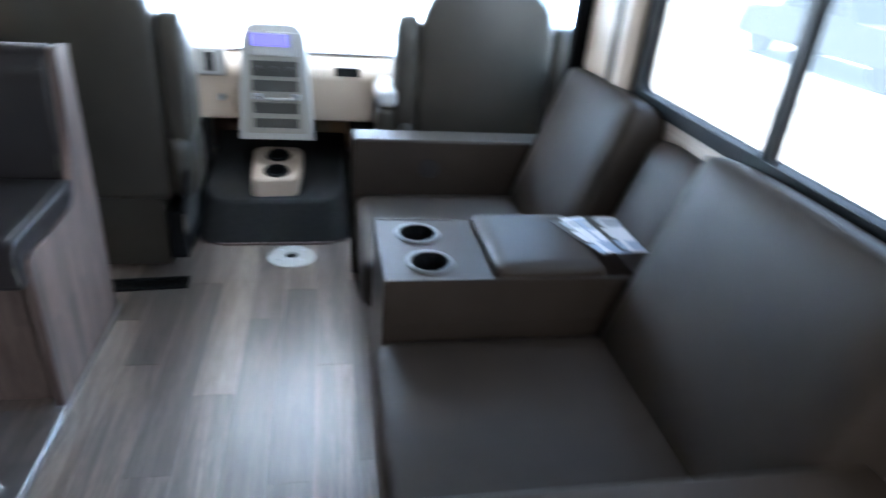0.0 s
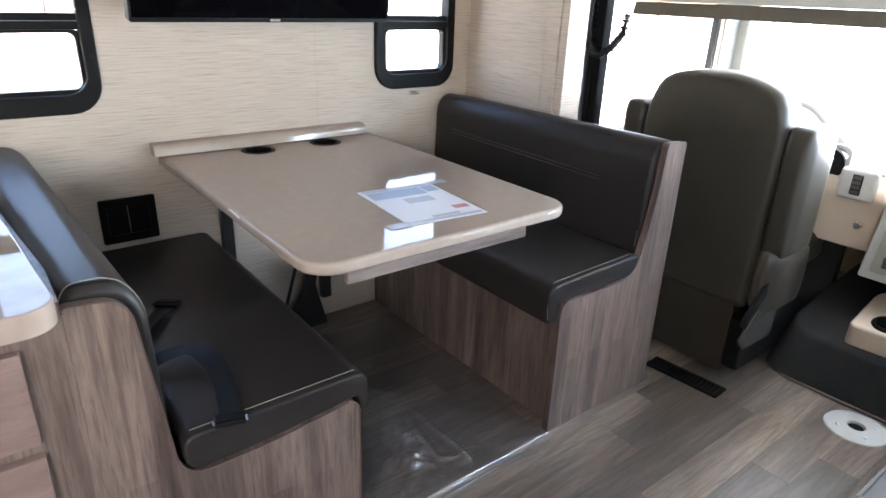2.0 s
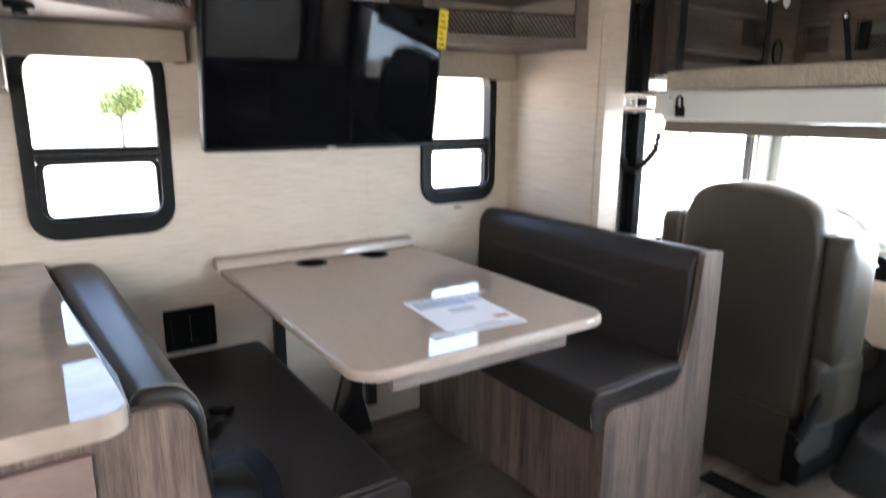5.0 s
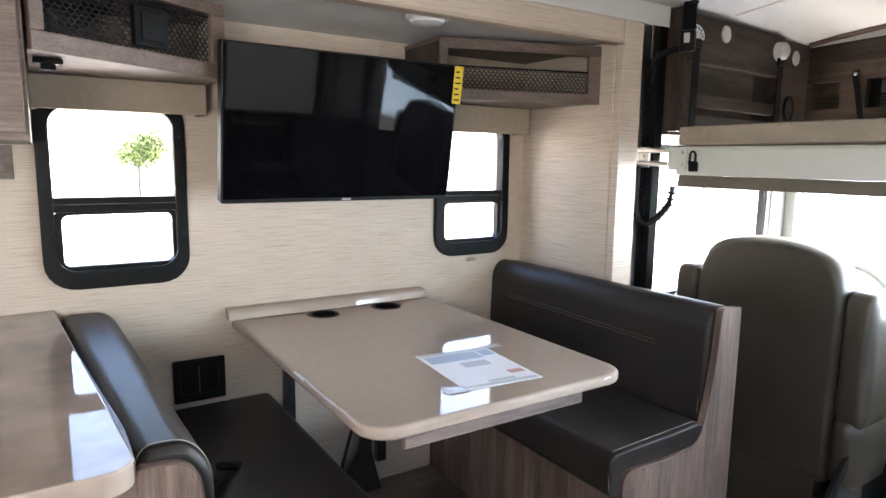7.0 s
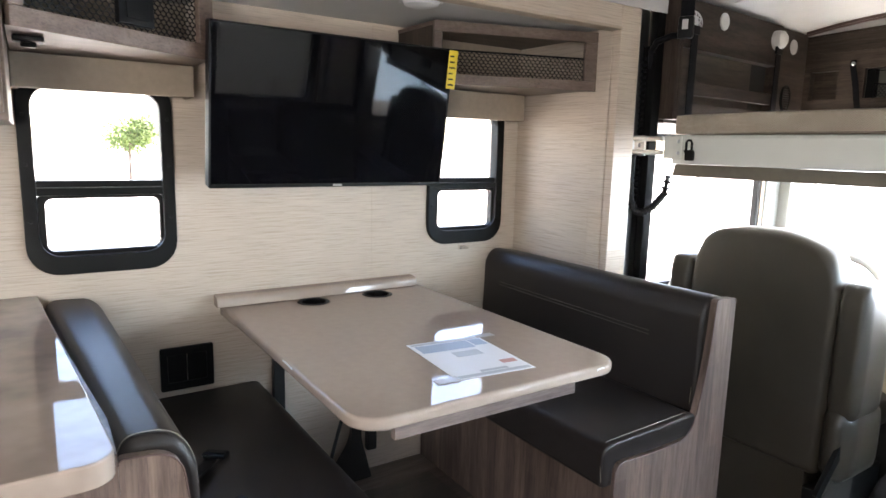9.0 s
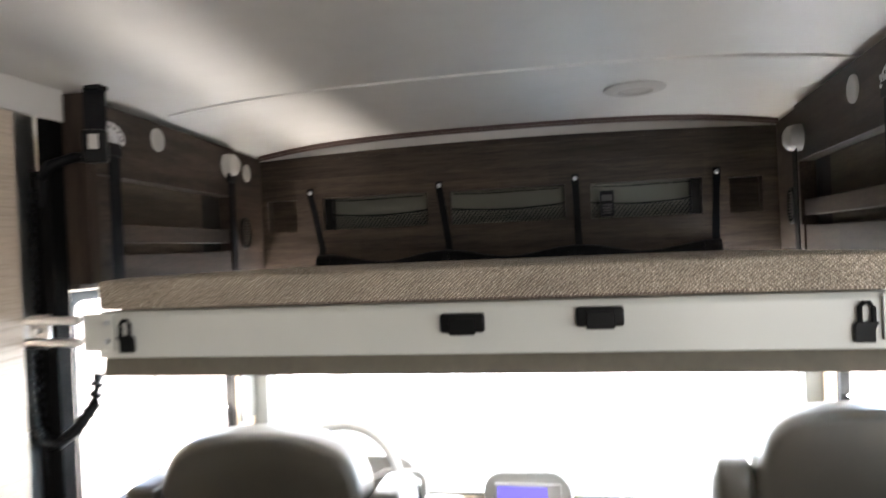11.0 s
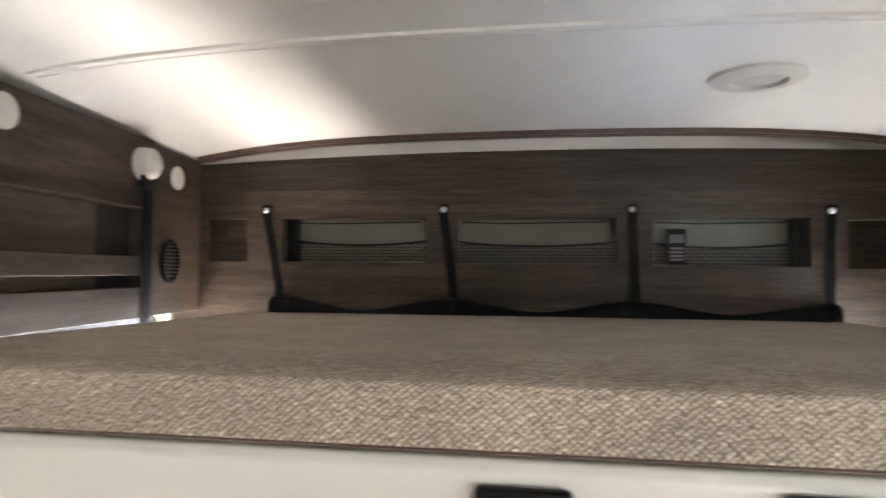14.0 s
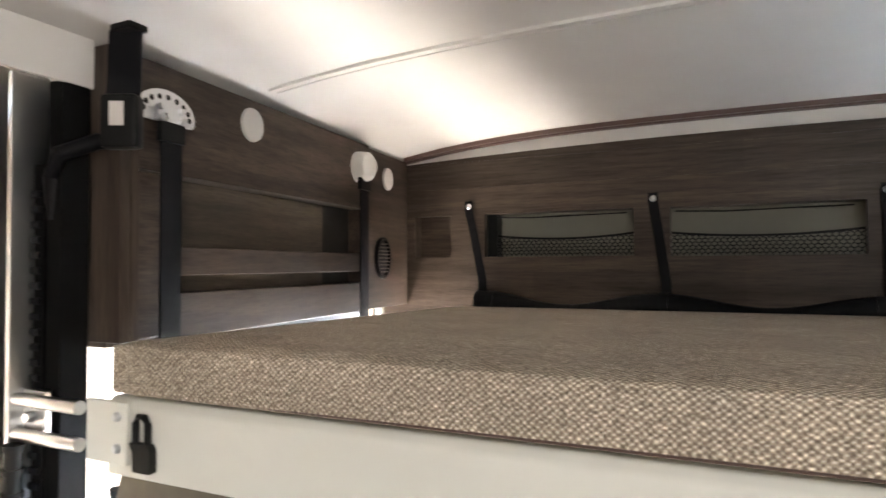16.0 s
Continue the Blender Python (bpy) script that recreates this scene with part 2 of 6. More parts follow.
def grainy(name, dark, light, stretch, rough=0.45, bumpy=0.15, vary=0.0, fleck=1.0, rings=0.0, pores=0.0, staves=None):
    """Wood-print laminate; stretch is the scale along x, y, z (small = along the grain)."""
    m, n, l, b = material(name)
    off = None
    if vary:
        info, mul = n.new("ShaderNodeObjectInfo"), n.new("ShaderNodeMath")
        mul.operation = "MULTIPLY"
        mul.inputs[1].default_value = 37.0
        l.new(info.outputs["Random"], mul.inputs[0])
        off = mul.outputs[0]
    vec = coords(n, l, stretch, off)
    wide = noise_tex(n, l, vec, 1.0, 5, 0.6)
    fine = noise_tex(n, l, vec, 7.0, 6, 0.7)
    mid = tuple((a + c) / 2 for a, c in zip(dark, light))
    r1 = ramp(n, [(0.3, dark), (0.5, mid), (0.7, light)])
    l.new(wide.outputs[0], r1.inputs[0])
    r2 = ramp(n, [(0.34, (0.50, 0.475, 0.45)), (0.52, (1.0, 1.0, 1.0)), (0.66, (1.15, 1.15, 1.14))])
    l.new(fine.outputs[0], r2.inputs[0])
    col = mix(n, l, r1.outputs[0], r2.outputs[0], 0.8 * fleck, "MULTIPLY")
    hair = noise_tex(n, l, vec, 21.0, 4, 0.6)
    r6 = ramp(n, [(0.40, (0.72, 0.70, 0.68)), (0.55, (1.04, 1.04, 1.04))])
    l.new(hair.outputs[0], r6.inputs[0])
    col = mix(n, l, col, r6.outputs[0], 0.5 * fleck, "MULTIPLY")
    if staves:
        along, length, height, low, high = staves
        sep, comb, add = n.new("ShaderNodeSeparateXYZ"), n.new("ShaderNodeCombineXYZ"), n.new("ShaderNodeMath")
        geo = n.new("ShaderNodeNewGeometry")
        l.new(geo.outputs["Position"], sep.inputs[0])
        others = [k for k in range(3) if k != along]
        l.new(sep.outputs[others[0]], add.inputs[0])
        l.new(sep.outputs[others[1]], add.inputs[1])
        l.new(sep.outputs[along], comb.inputs[0])
        l.new(add.outputs[0], comb.inputs[1])
        bk = n.new("ShaderNodeTexBrick")
        bk.offset, bk.offset_frequency = 0.37, 2
        bk.inputs["Scale"].default_value, bk.inputs["Mortar Size"].default_value = 1.0, 0.0
        bk.inputs["Brick Width"].default_value, bk.inputs["Row Height"].default_value = length, height
        bk.inputs["Color1"].default_value, bk.inputs["Color2"].default_value = (low, low, low, 1), (high, high * 0.99, high * 0.98, 1)
        l.new(comb.outputs[0], bk.inputs["Vector"])
        col = mix(n, l, col, bk.outputs["Color"], 1.0, "MULTIPLY")
    if rings:
        figure = noise_tex(n, l, coords(n, l, tuple(k * 0.30 for k in stretch), off), 1.0, 2, 0.45)
        wave = n.new("ShaderNodeMath")
        wave.operation = "MULTIPLY"
        wave.inputs[1].default_value = 95.0
        sine = n.new("ShaderNodeMath")
        sine.operation = "SINE"
        l.new(figure.outputs[0], wave.inputs[0])
        l.new(wave.outputs[0], sine.inputs[0])
        r4 = ramp(n, [(0.0, (0.66, 0.63, 0.61)), (0.35, (1.0, 1.0, 1.0)), (1.0, (1.07, 1.07, 1.06))])
        half = n.new("ShaderNodeMapRange")
        half.inputs[1].default_value = -1.0
        l.new(sine.outputs[0], half.inputs[0])
        l.new(half.outputs[0], r4.inputs[0])
        col = mix(n, l, col, r4.outputs[0], rings, "MULTIPLY")
    if pores:
        knots = noise_tex(n, l, coords(n, l, tuple(k * 0.5 for k in stretch), off), 1.6, 3, 0.7)
        r5 = ramp(n, [(0.30, (0.42, 0.38, 0.36)), (0.43, (1.0, 1.0, 1.0))])
        l.new(knots.outputs[0], r5.inputs[0])
        col = mix(n, l, col, r5.outputs[0], pores, "MULTIPLY")
    if vary:
        r3 = ramp(n, [(0.0, (1 - vary,) * 3), (0.5, (1, 1, 1)), (1.0, (1 + vary, 1 + vary, 1 + vary * 0.9))])
        l.new(info.outputs["Random"], r3.inputs[0])
        col = mix(n, l, col, r3.outputs[0], 1.0, "MULTIPLY")
    l.new(col, b.inputs["Base Color"])
    rr = n.new("ShaderNodeMapRange")
    rr.inputs[3].default_value, rr.inputs[4].default_value = rough - 0.08, rough + 0.1
    l.new(fine.outputs[0], rr.inputs[0])
    l.new(rr.outputs[0], b.inputs["Roughness"])
    bump(n, l, b, fine.outputs[0], bumpy, 0.001)
    return m


def plain(name, colour, rough=0.5, metal=0.0, mottling=0.08, scale=30.0, bumpy=0.1, coat=0.0):
    m, n, l, b = material(name)
    vec = coords(n, l, (1, 1, 1))
    t = noise_tex(n, l, vec, scale, 5, 0.6)
    t2 = noise_tex(n, l, vec, scale / 8, 3, 0.5)
    r = ramp(n, [(0.25, tuple(c * (1 - mottling) for c in colour)), (0.75, tuple(min(1, c * (1 + mottling)) for c in colour))])
    l.new(t2.outputs[0], r.inputs[0])
    l.new(r.outputs[0], b.inputs["Base Color"])
    b.inputs["Metallic"].default_value = metal
    rr = n.new("ShaderNodeMapRange")
    rr.inputs[3].default_value, rr.inputs[4].default_value = max(0.03, rough - 0.06), max(0.05, rough + 0.08 if rough > 0.15 else rough - 0.03)
    l.new(t.outputs[0], rr.inputs[0])
    l.new(rr.outputs[0], b.inputs["Roughness"])
    b.inputs["Coat Weight"].default_value = coat
    if bumpy:
        bump(n, l, b, t.outputs[0], bumpy, 0.001)
    return m


def vinyl(name, colour, rough=0.42):
    m, n, l, b = material(name)
    vec = coords(n, l, (1, 1, 1))
    v = n.new("ShaderNodeTexVoronoi")
    v.inputs["Scale"].default_value = 420
    l.new(vec, v.inputs["Vector"])
    t = noise_tex(n, l, vec, 5, 4)
    r = ramp(n, [(0.3, tuple(c * 0.85 for c in colour)), (0.7, tuple(c * 1.15 for c in colour))])
    l.new(t.outputs[0], r.inputs[0])
    l.new(r.outputs[0], b.inputs["Base Color"])
    b.inputs["Roughness"].default_value = rough
    b.inputs["Specular IOR Level"].default_value = 0.35
    bump(n, l, b, v.outputs["Distance"], 0.18, 0.0006)
    return m


def linen(name, base, streak, axis_scale):
    """Wall covering with fine level threads."""
    m, n, l, b = material(name)
    vec = coords(n, l, axis_scale)
    a = noise_tex(n, l, vec, 1.0, 6, 0.75)
    c = noise_tex(n, l, coords(n, l, (1.2, 1.2, 1.2)), 1.5, 2)
    r = ramp(n, [(0.37, streak), (0.49, base), (0.64, tuple(min(1, k * 1.1) for k in base))])
    l.new(a.outputs[0], r.inputs[0])
    r2 = ramp(n, [(0.3, (0.93, 0.93, 0.93)), (0.7, (1.03, 1.03, 1.03))])
    l.new(c.outputs[0], r2.inputs[0])
    l.new(mix(n, l, r.outputs[0], r2.outputs[0], 1.0, "MULTIPLY"), b.inputs["Base Color"])
    b.inputs["Roughness"].default_value = 0.55
    bump(n, l, b, a.outputs[0], 0.12, 0.001)
    return m


def weave(name):
    """Basket-woven upholstery: light knots on a brown ground."""
    m, n, l, b = material(name)
    tc = n.new("ShaderNodeNewGeometry")
    wob = noise_tex(n, l, tc.outputs["Position"], 110, 2)
    off = n.new("ShaderNodeVectorMath")
    off.operation = "MULTIPLY_ADD"
    off.inputs[1].default_value = (0.0058, 0.0058, 0.0058)
    l.new(wob.outputs["Color"], off.inputs[0])
    l.new(tc.outputs["Position"], off.inputs[2])
    def calc(op, a, b):
        node = n.new("ShaderNodeMath")
        node.operation = op
        for k, val in enumerate((a, b)):
            if isinstance(val, (int, float)):
                node.inputs[k].default_value = val
            elif val is not None:
                l.new(val, node.inputs[k])
        return node.outputs[0]
    sep = n.new("ShaderNodeSeparateXYZ")
    l.new(off.outputs[0], sep.inputs[0])
    k = 2 * math.pi / 0.0078
    across = calc("SINE", calc("MULTIPLY", sep.outputs[0], k), None)
    along = calc("SINE", calc("MULTIPLY", calc("ADD", sep.outputs[1], sep.outputs[2]), k * 1.15), None)
    knot = calc("MULTIPLY_ADD", calc("MULTIPLY", across, along), 0.5)
    knot.node.inputs[2].default_value = 0.5
    r = ramp(n, [(0.14, (0.19, 0.145, 0.11)), (0.40, (0.35, 0.285, 0.225)), (0.74, (0.41, 0.34, 0.27)), (0.92, (0.84, 0.76, 0.64))])
    l.new(knot, r.inputs[0])
    big = noise_tex(n, l, tc.outputs["Position"], 9, 3)
    r2 = ramp(n, [(0.3, (0.85, 0.85, 0.85)), (0.7, (1.1, 1.1, 1.1))])
    l.new(big.outputs[0], r2.inputs[0])
    yarn = noise_tex(n, l, tc.outputs["Position"], 170, 3, 0.7)
    r3 = ramp(n, [(0.36, (0.55, 0.54, 0.52)), (0.64, (1.25, 1.25, 1.25))])
    l.new(yarn.outputs[0], r3.inputs[0])
    col = mix(n, l, r.outputs[0], r2.outputs[0], 1.0, "MULTIPLY")
    l.new(mix(n, l, col, r3.outputs[0], 1.0, "MULTIPLY"), b.inputs["Base Color"])
    b.inputs["Roughness"].default_value = 0.9
    bump(n, l, b, knot, 0.45, 0.003)
    return m


def clear(name, rough=0.0, tint=(1, 1, 1)):
    m, n, l, b = material(name)
    b.inputs["Base Color"].default_value = (*tint, 1)
    b.inputs["Roughness"].default_value = rough
    b.inputs["Transmission Weight"].default_value = 1.0
    b.inputs["IOR"].default_value = 1.02
    return m


M_PLANK = grainy("floor_vinyl_plank", (0.095, 0.070, 0.056), (0.24, 0.188, 0.154), (22, 1.6, 22), 0.42, 0.14, vary=0.45, rings=0.8, pores=0.4)
M_WOODV = grainy("grey_brown_laminate", (0.074, 0.050, 0.0405), (0.222, 0.160, 0.133), (15, 15, 1.1), 0.40, rings=0.3, pores=0.5, staves=(2, 0.42, 0.052, 0.76, 1.28))
M_WOODY = grainy("grey_brown_laminate_lengthwise", (0.125, 0.092, 0.080), (0.265, 0.205, 0.180), (26, 1.6, 26), 0.42)
M_CABW = grainy("stained_cabinet_wood", (0.100, 0.066, 0.050), (0.178, 0.126, 0.100), (30, 1.8, 30), 0.45)
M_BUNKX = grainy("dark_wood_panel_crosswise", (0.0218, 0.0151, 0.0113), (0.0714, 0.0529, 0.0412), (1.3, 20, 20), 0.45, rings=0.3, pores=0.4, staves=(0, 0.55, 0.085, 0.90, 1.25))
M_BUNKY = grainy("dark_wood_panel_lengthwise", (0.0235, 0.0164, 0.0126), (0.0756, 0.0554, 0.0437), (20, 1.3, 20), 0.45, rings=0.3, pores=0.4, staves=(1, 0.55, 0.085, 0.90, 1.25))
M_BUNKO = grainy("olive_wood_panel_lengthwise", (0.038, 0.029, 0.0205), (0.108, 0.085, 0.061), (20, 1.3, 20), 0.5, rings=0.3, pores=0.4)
# near-black grain that paints the shade in the recess's deep end
M_BUNKD = grainy("near_black_recess_shade", (0.007, 0.0056, 0.0048), (0.018, 0.0145, 0.012), (20, 1.3, 20), 0.6)
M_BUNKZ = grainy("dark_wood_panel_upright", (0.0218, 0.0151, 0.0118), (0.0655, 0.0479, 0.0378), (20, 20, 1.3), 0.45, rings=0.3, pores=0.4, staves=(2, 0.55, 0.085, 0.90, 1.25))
M_PLANK.node_tree.nodes["Principled BSDF"].inputs["Coat Weight"].default_value = 0.9
M_PLANK.node_tree.nodes["Principled BSDF"].inputs["Coat Roughness"].default_value = 0.33
M_PLANK.node_tree.nodes["Principled BSDF"].inputs["Coat IOR"].default_value = 1.68
M_WALL_X = linen("linen_wall_covering_side", (0.545, 0.453, 0.367), (0.425, 0.342, 0.265), (7, 7, 270))
M_VINYL = vinyl("dark_brown_vinyl", (0.021, 0.0165, 0.0145))
M_SOFA = vinyl("brown_grey_vinyl", (0.034, 0.0243, 0.0172), 0.48)
M_SEAT = vinyl("grey_brown_cab_vinyl", (0.034, 0.0275, 0.0195), 0.36)
M_STITCH = plain("pale_thread", (0.20, 0.18, 0.145), 0.7)
M_SEAM = plain("brown_grey_thread", (0.075, 0.067, 0.057), 0.7)
M_TABLE = plain("beige_laminate_top", (0.37, 0.29, 0.24), 0.09, mottling=0.04, scale=300, bumpy=0.01)
M_COUNTER = plain("mottled_beige_counter", (0.33, 0.26, 0.215), 0.06, mottling=0.35, scale=60, bumpy=0.01)
M_BLACK = plain("black_plastic", (0.0055, 0.0055, 0.0055), 0.42, mottling=0.15)
M_BLACKMETAL = plain("black_painted_steel", (0.012, 0.012, 0.012), 0.35)
M_WEB = plain("black_webbing", (0.004, 0.004, 0.005), 0.5, scale=500, bumpy=0.4)
M_SCREEN = plain("glossy_black_screen", (0.002, 0.002, 0.0025), 0.085, mottling=0.1, bumpy=0)
M_WHITE = plain("white_ceiling_vinyl", (0.60, 0.585, 0.56), 0.5, mottling=0.03, scale=80, bumpy=0.05)
M_BOARD = plain("grey_white_painted_steel", (0.60, 0.60, 0.555), 0.32, mottling=0.03)
M_PUTTY = plain("beige_moulded_plastic", (0.45, 0.355, 0.27), 0.5, mottling=0.04)
M_GREYPL = plain("grey_dash_plastic", (0.40, 0.38, 0.35), 0.5, mottling=0.04)
M_CARPET = plain("dark_grey_carpet", (0.026, 0.025, 0.024), 0.95, mottling=0.12, scale=500, bumpy=0.8)
M_FABRIC = plain("taupe_fabric_valance", (0.30, 0.235, 0.175), 0.85, scale=400, bumpy=0.4)
M_ALU = plain("brushed_aluminium", (0.60, 0.60, 0.60), 0.3, 1.0)
M_ZINC = plain("zinc_plated_steel", (0.66, 0.68, 0.70), 0.28, 1.0)
M_DISC = plain("white_plastic_cap", (0.45, 0.435, 0.41), 0.45, mottling=0.03)
M_LENS = plain("white_moulded_plastic", (0.74, 0.73, 0.71), 0.4, mottling=0.02)
M_BROWNTRIM = plain("brown_trim", (0.085, 0.05, 0.042), 0.4, mottling=0.15)
M_PAPER = plain("printed_paper", (0.75, 0.75, 0.78), 0.5, mottling=0.02)
M_WEAVE = weave("woven_mattress_cover")
M_GLASS = clear("window_glass")
M_TINTED = clear("tinted_window_glass", 0.0, (0.26, 0.27, 0.26))
M_BELT = plain("glossy_black_belt_webbing", (0.005, 0.005, 0.006), 0.38, scale=500, bumpy=0.25)
# grey darkened so the pillars look backlit
M_POST = plain("dark_grey_backlit_pillar", (0.07, 0.075, 0.07), 0.5)
M_CUPRIM = plain("dark_grey_cup_rim", (0.045, 0.040, 0.034), 0.5)
# black that also puts the inner shade into the cup wells
M_HOLE = plain("matt_black_and_well_shade", (0.003, 0.003, 0.003), 0.9, bumpy=0)
M_DRAWER = grainy("pink_brown_drawer_wood", (0.185, 0.118, 0.098), (0.255, 0.172, 0.146), (14, 2.5, 14), 0.45, fleck=0.35)
M_FILMW = plain("milky_wrapping_film", (0.70, 0.69, 0.67), 0.15, mottling=0.1)

for mat, spec in ((M_WEB, 0.12), (M_BELT, 0.14), (M_SCREEN, 0.11), (M_BLACK, 0.16), (M_BUNKX, 0.2), (M_BUNKY, 0.2), (M_BUNKZ, 0.2), (M_HOLE, 0.1), (M_CARPET, 0.15), (M_SEAT, 0.5), (M_SOFA, 0.15), (M_WALL_X, 0.3)):
    mat.node_tree.nodes["Principled BSDF"].inputs["Specular IOR Level"].default_value = spec

# ---- the shell of the motorhome ----
BX0, BX1 = 0.60, 2.70          # body side walls, inner faces
YB, YF = -2.6, 1.46            # back wall; return wall of the slide-out
W1 = (-0.335, 0.068, 0.917, 1.50)
W2 = (1.005, 1.375, 0.923, 1.50)


def ceiling_z(x):
    u = min(1.15, abs(x - 1.47) / 0.95)
    return 1.935 - 0.015 * u ** 2 - 0.034 * u ** 4


def arch(x0, x1, drop=0.0, n=16):
    return [(x0 + (x1 - x0) * i / n, ceiling_z(x0 + (x1 - x0) * i / n) - drop) for i in range(n + 1)]


floor = structure("floor", boxes((0.17, 2.75, YB - 0.05, 3.30, -0.08, -0.006)), M_PLANK, "brown-grey wood-look vinyl plank floor", "floor")
slide_floor = structure("floor_slide", boxes((-0.04, 1.0695, YB, YF + 0.04, -0.004, 0.0265)), M_PLANK, "raised slide-out floor of brown-grey vinyl planks", "floor")
structure("wall_slide", holed_plate("x", -0.05, 0.0, YB, YF + 0.04, 0.0, 1.80, [(W1[0] + 0.03, W1[1] - 0.03, W1[2] + 0.03, W1[3] - 0.03), (W2[0] + 0.03, W2[1] - 0.03, W2[2] + 0.03, W2[3] - 0.03)]),
          M_WALL_X, "cream linen-look slide-out wall with two windows", "wall")
structure("wall_return", boxes((0.0, 0.513, YF, YF + 0.04, 0.0, 1.80)), M_WALL_X, "cream linen-look end wall of the slide-out", "wall")
structure("trim_return", boxes((0.445, 0.513, YF - 0.012, YF - 0.0005, 0.03, 1.745), bev=0.003), M_WALL_X, "cream edge board of the slide-out", "trim")
structure("ceiling_slide", boxes((0.0, 0.513, YB, YF, 1.75, 1.79)), M_WHITE, "white slide-out ceiling", "ceiling")
structure("wall_header", prism([(0.514, 1.745), (0.549, 1.745), (0.549, 1.95), (0.514, 1.95)], "y", YB, 1.451, 0.003), M_WALL_X, "cream fascia over the slide-out opening", "wall")
structure("trim_header", boxes((0.506, 0.556, YB, 1.450, 1.733, 1.7445), bev=0.003), M_PUTTY, "beige strip under the fascia", "trim")
structure("trim_jamb", boxes((0.514, 0.549, 1.452, 1.553, 0.0, 1.95), bev=0.002), M_WALL_X, "cream jamb at the end of the slide-out", "trim")
structure("wall_back", boxes((-0.05, 2.80, YB - 0.05, YB, 0.0, 2.0)), M_WALL_X, "cream linen-look back wall", "wall")

top = arch(0.15, 2.80) + [(2.80, 2.02), (0.15, 2.02)]
structure("ceiling", prism(top, "y", YB - 0.05, 2.90), M_WHITE, "white arched vinyl ceiling", "ceiling", rounded=True)
seam = bmesh.new()
for yy, hh in ((2.03, 0.006), (2.055, 0.004)):
    merge(seam, prism(arch(0.60, 2.50, -0.001) + list(reversed(arch(0.60, 2.50, hh))), "y", yy - 0.008, yy + 0.008))
structure("trim_ceiling", seam, M_WHITE, "white ceiling seam strip", "trim", rounded=True)

structure("trim_ceiling_edge", boxes((0.5495, 0.556, YB, 1.685, 1.816, 1.895), bev=0.002), M_WHITE, "white fascia along the ceiling edge", "trim")

# right wall with the sofa window and the passenger side window
RW = (-0.05, 1.34, 0.83, 1.62)
# EW is an unseen opening, added so light comes from behind
EW = (-1.62, -0.68, 0.80, 1.70)
PW = (1.80, 3.05, 0.74, 1.40)
structure("wall_right", holed_plate("x", BX1, BX1 + 0.05, YB, 3.25, 0.0, 2.0, [RW, PW, EW]), M_WALL_X, "cream right-hand wall with a large window", "wall")
DW = (2.06, 3.02, 0.66, 1.40)
structure("wall_left_cab", holed_plate("x", 0.17, 0.22, YF + 0.04, 3.25, 0.0, 2.0, [DW]), M_WALL_X, "cab side wall with the driver's window", "wall")
# front bulkhead under and over the windscreen
structure("wall_front", boxes((0.17, 2.75, 3.25, 3.30, -0.05, 0.64), (0.17, 2.75, 2.89, 3.30, 1.42, 2.02)), M_PUTTY, "front end of the cab under and over the windscreen", "wall")


def slide_window(name, w, label):
    """Black framed window with a rounded lower edge, two panes and a bar between."""
    y0, y1, z0, z1 = w
    th = thing(name, (0.0, (y0 + y1) / 2, z0), label, "window", kind="structure")
    n = 6
    part("window_frame", ring(round_rect(y0, y1, z0, z1, 0.085, n), round_rect(y0 + 0.036, y1 - 0.036, z0 + 0.055, z1 - 0.045, 0.055, n), "x", -0.03, 0.018, 0.005), M_BLACK, th)
    part("window_bar", boxes((-0.03, 0.012, y0 + 0.034, y1 - 0.034, 1.149, 1.171), (-0.03, 0.006, y0 + 0.034, y1 - 0.034, 1.1725, 1.192), bev=0.003), M_BLACK, th)
    part("sash", ring(round_rect(y0 + 0.035, y1 - 0.035, z0 + 0.054, 1.1485, 0.012, n), round_rect(y0 + 0.054, y1 - 0.046, z0 + 0.068, 1.140, 0.020, n), "x", -0.028, 0.002, 0.002), M_BLACK, th)
    for k, (a, b) in enumerate(((z0 + 0.05, 1.150), (1.190, z1 - 0.04))):
        p = part("pane", boxes((-0.024, -0.020, y0 + 0.034, y1 - 0.034, a, b)), M_GLASS, th, rounded=False)
        p.visible_shadow = False
    for a in (z0 + 0.16, z0 + 0.32, z0 + 0.46):
        for yy in (y0 + 0.016, y1 - 0.016):
            part("screw", lathe([(0, 0.021), (0.004, 0.0205), (0.005, 0.018)], (0, yy, a), "x", 10), M_BLACK, th)
    return th


slide_window("window_1", W1, "black-framed slide-out window with rounded corners")
slide_window("window_2", W2, "black-framed slide-out window beside the television")

win = thing("window_3", (BX1, (RW[0] + RW[1]) / 2, RW[2]), "large black-framed window over the sofa", "window", kind="structure")
part("window_frame", ring(round_rect(RW[0] - 0.01, RW[1] + 0.01, RW[2] - 0.01, RW[3] + 0.01, 0.05), round_rect(RW[0] + 0.03, RW[1] - 0.03, RW[2] + 0.03, RW[3] - 0.03, 0.04), "x", BX1 - 0.012, BX1 + 0.03, 0.004), M_BLACK, win)
part("window_bar", boxes((BX1 - 0.005, BX1 + 0.025, 0.675, 0.705, RW[2] + 0.02, RW[3] - 0.02), bev=0.003), M_BLACK, win)
for a, b in ((RW[0] + 0.02, 0.675), (0.705, RW[1] - 0.02)):
    p = part("pane", boxes((BX1 + 0.012, BX1 + 0.016, a, b, RW[2] + 0.02, RW[3] - 0.02)), M_TINTED, win, rounded=False)
    p.visible_shadow = False
win = thing("window_6", (BX1, -1.15, EW[2]), "black-framed window out of view, added to let in light", "window", kind="structure")
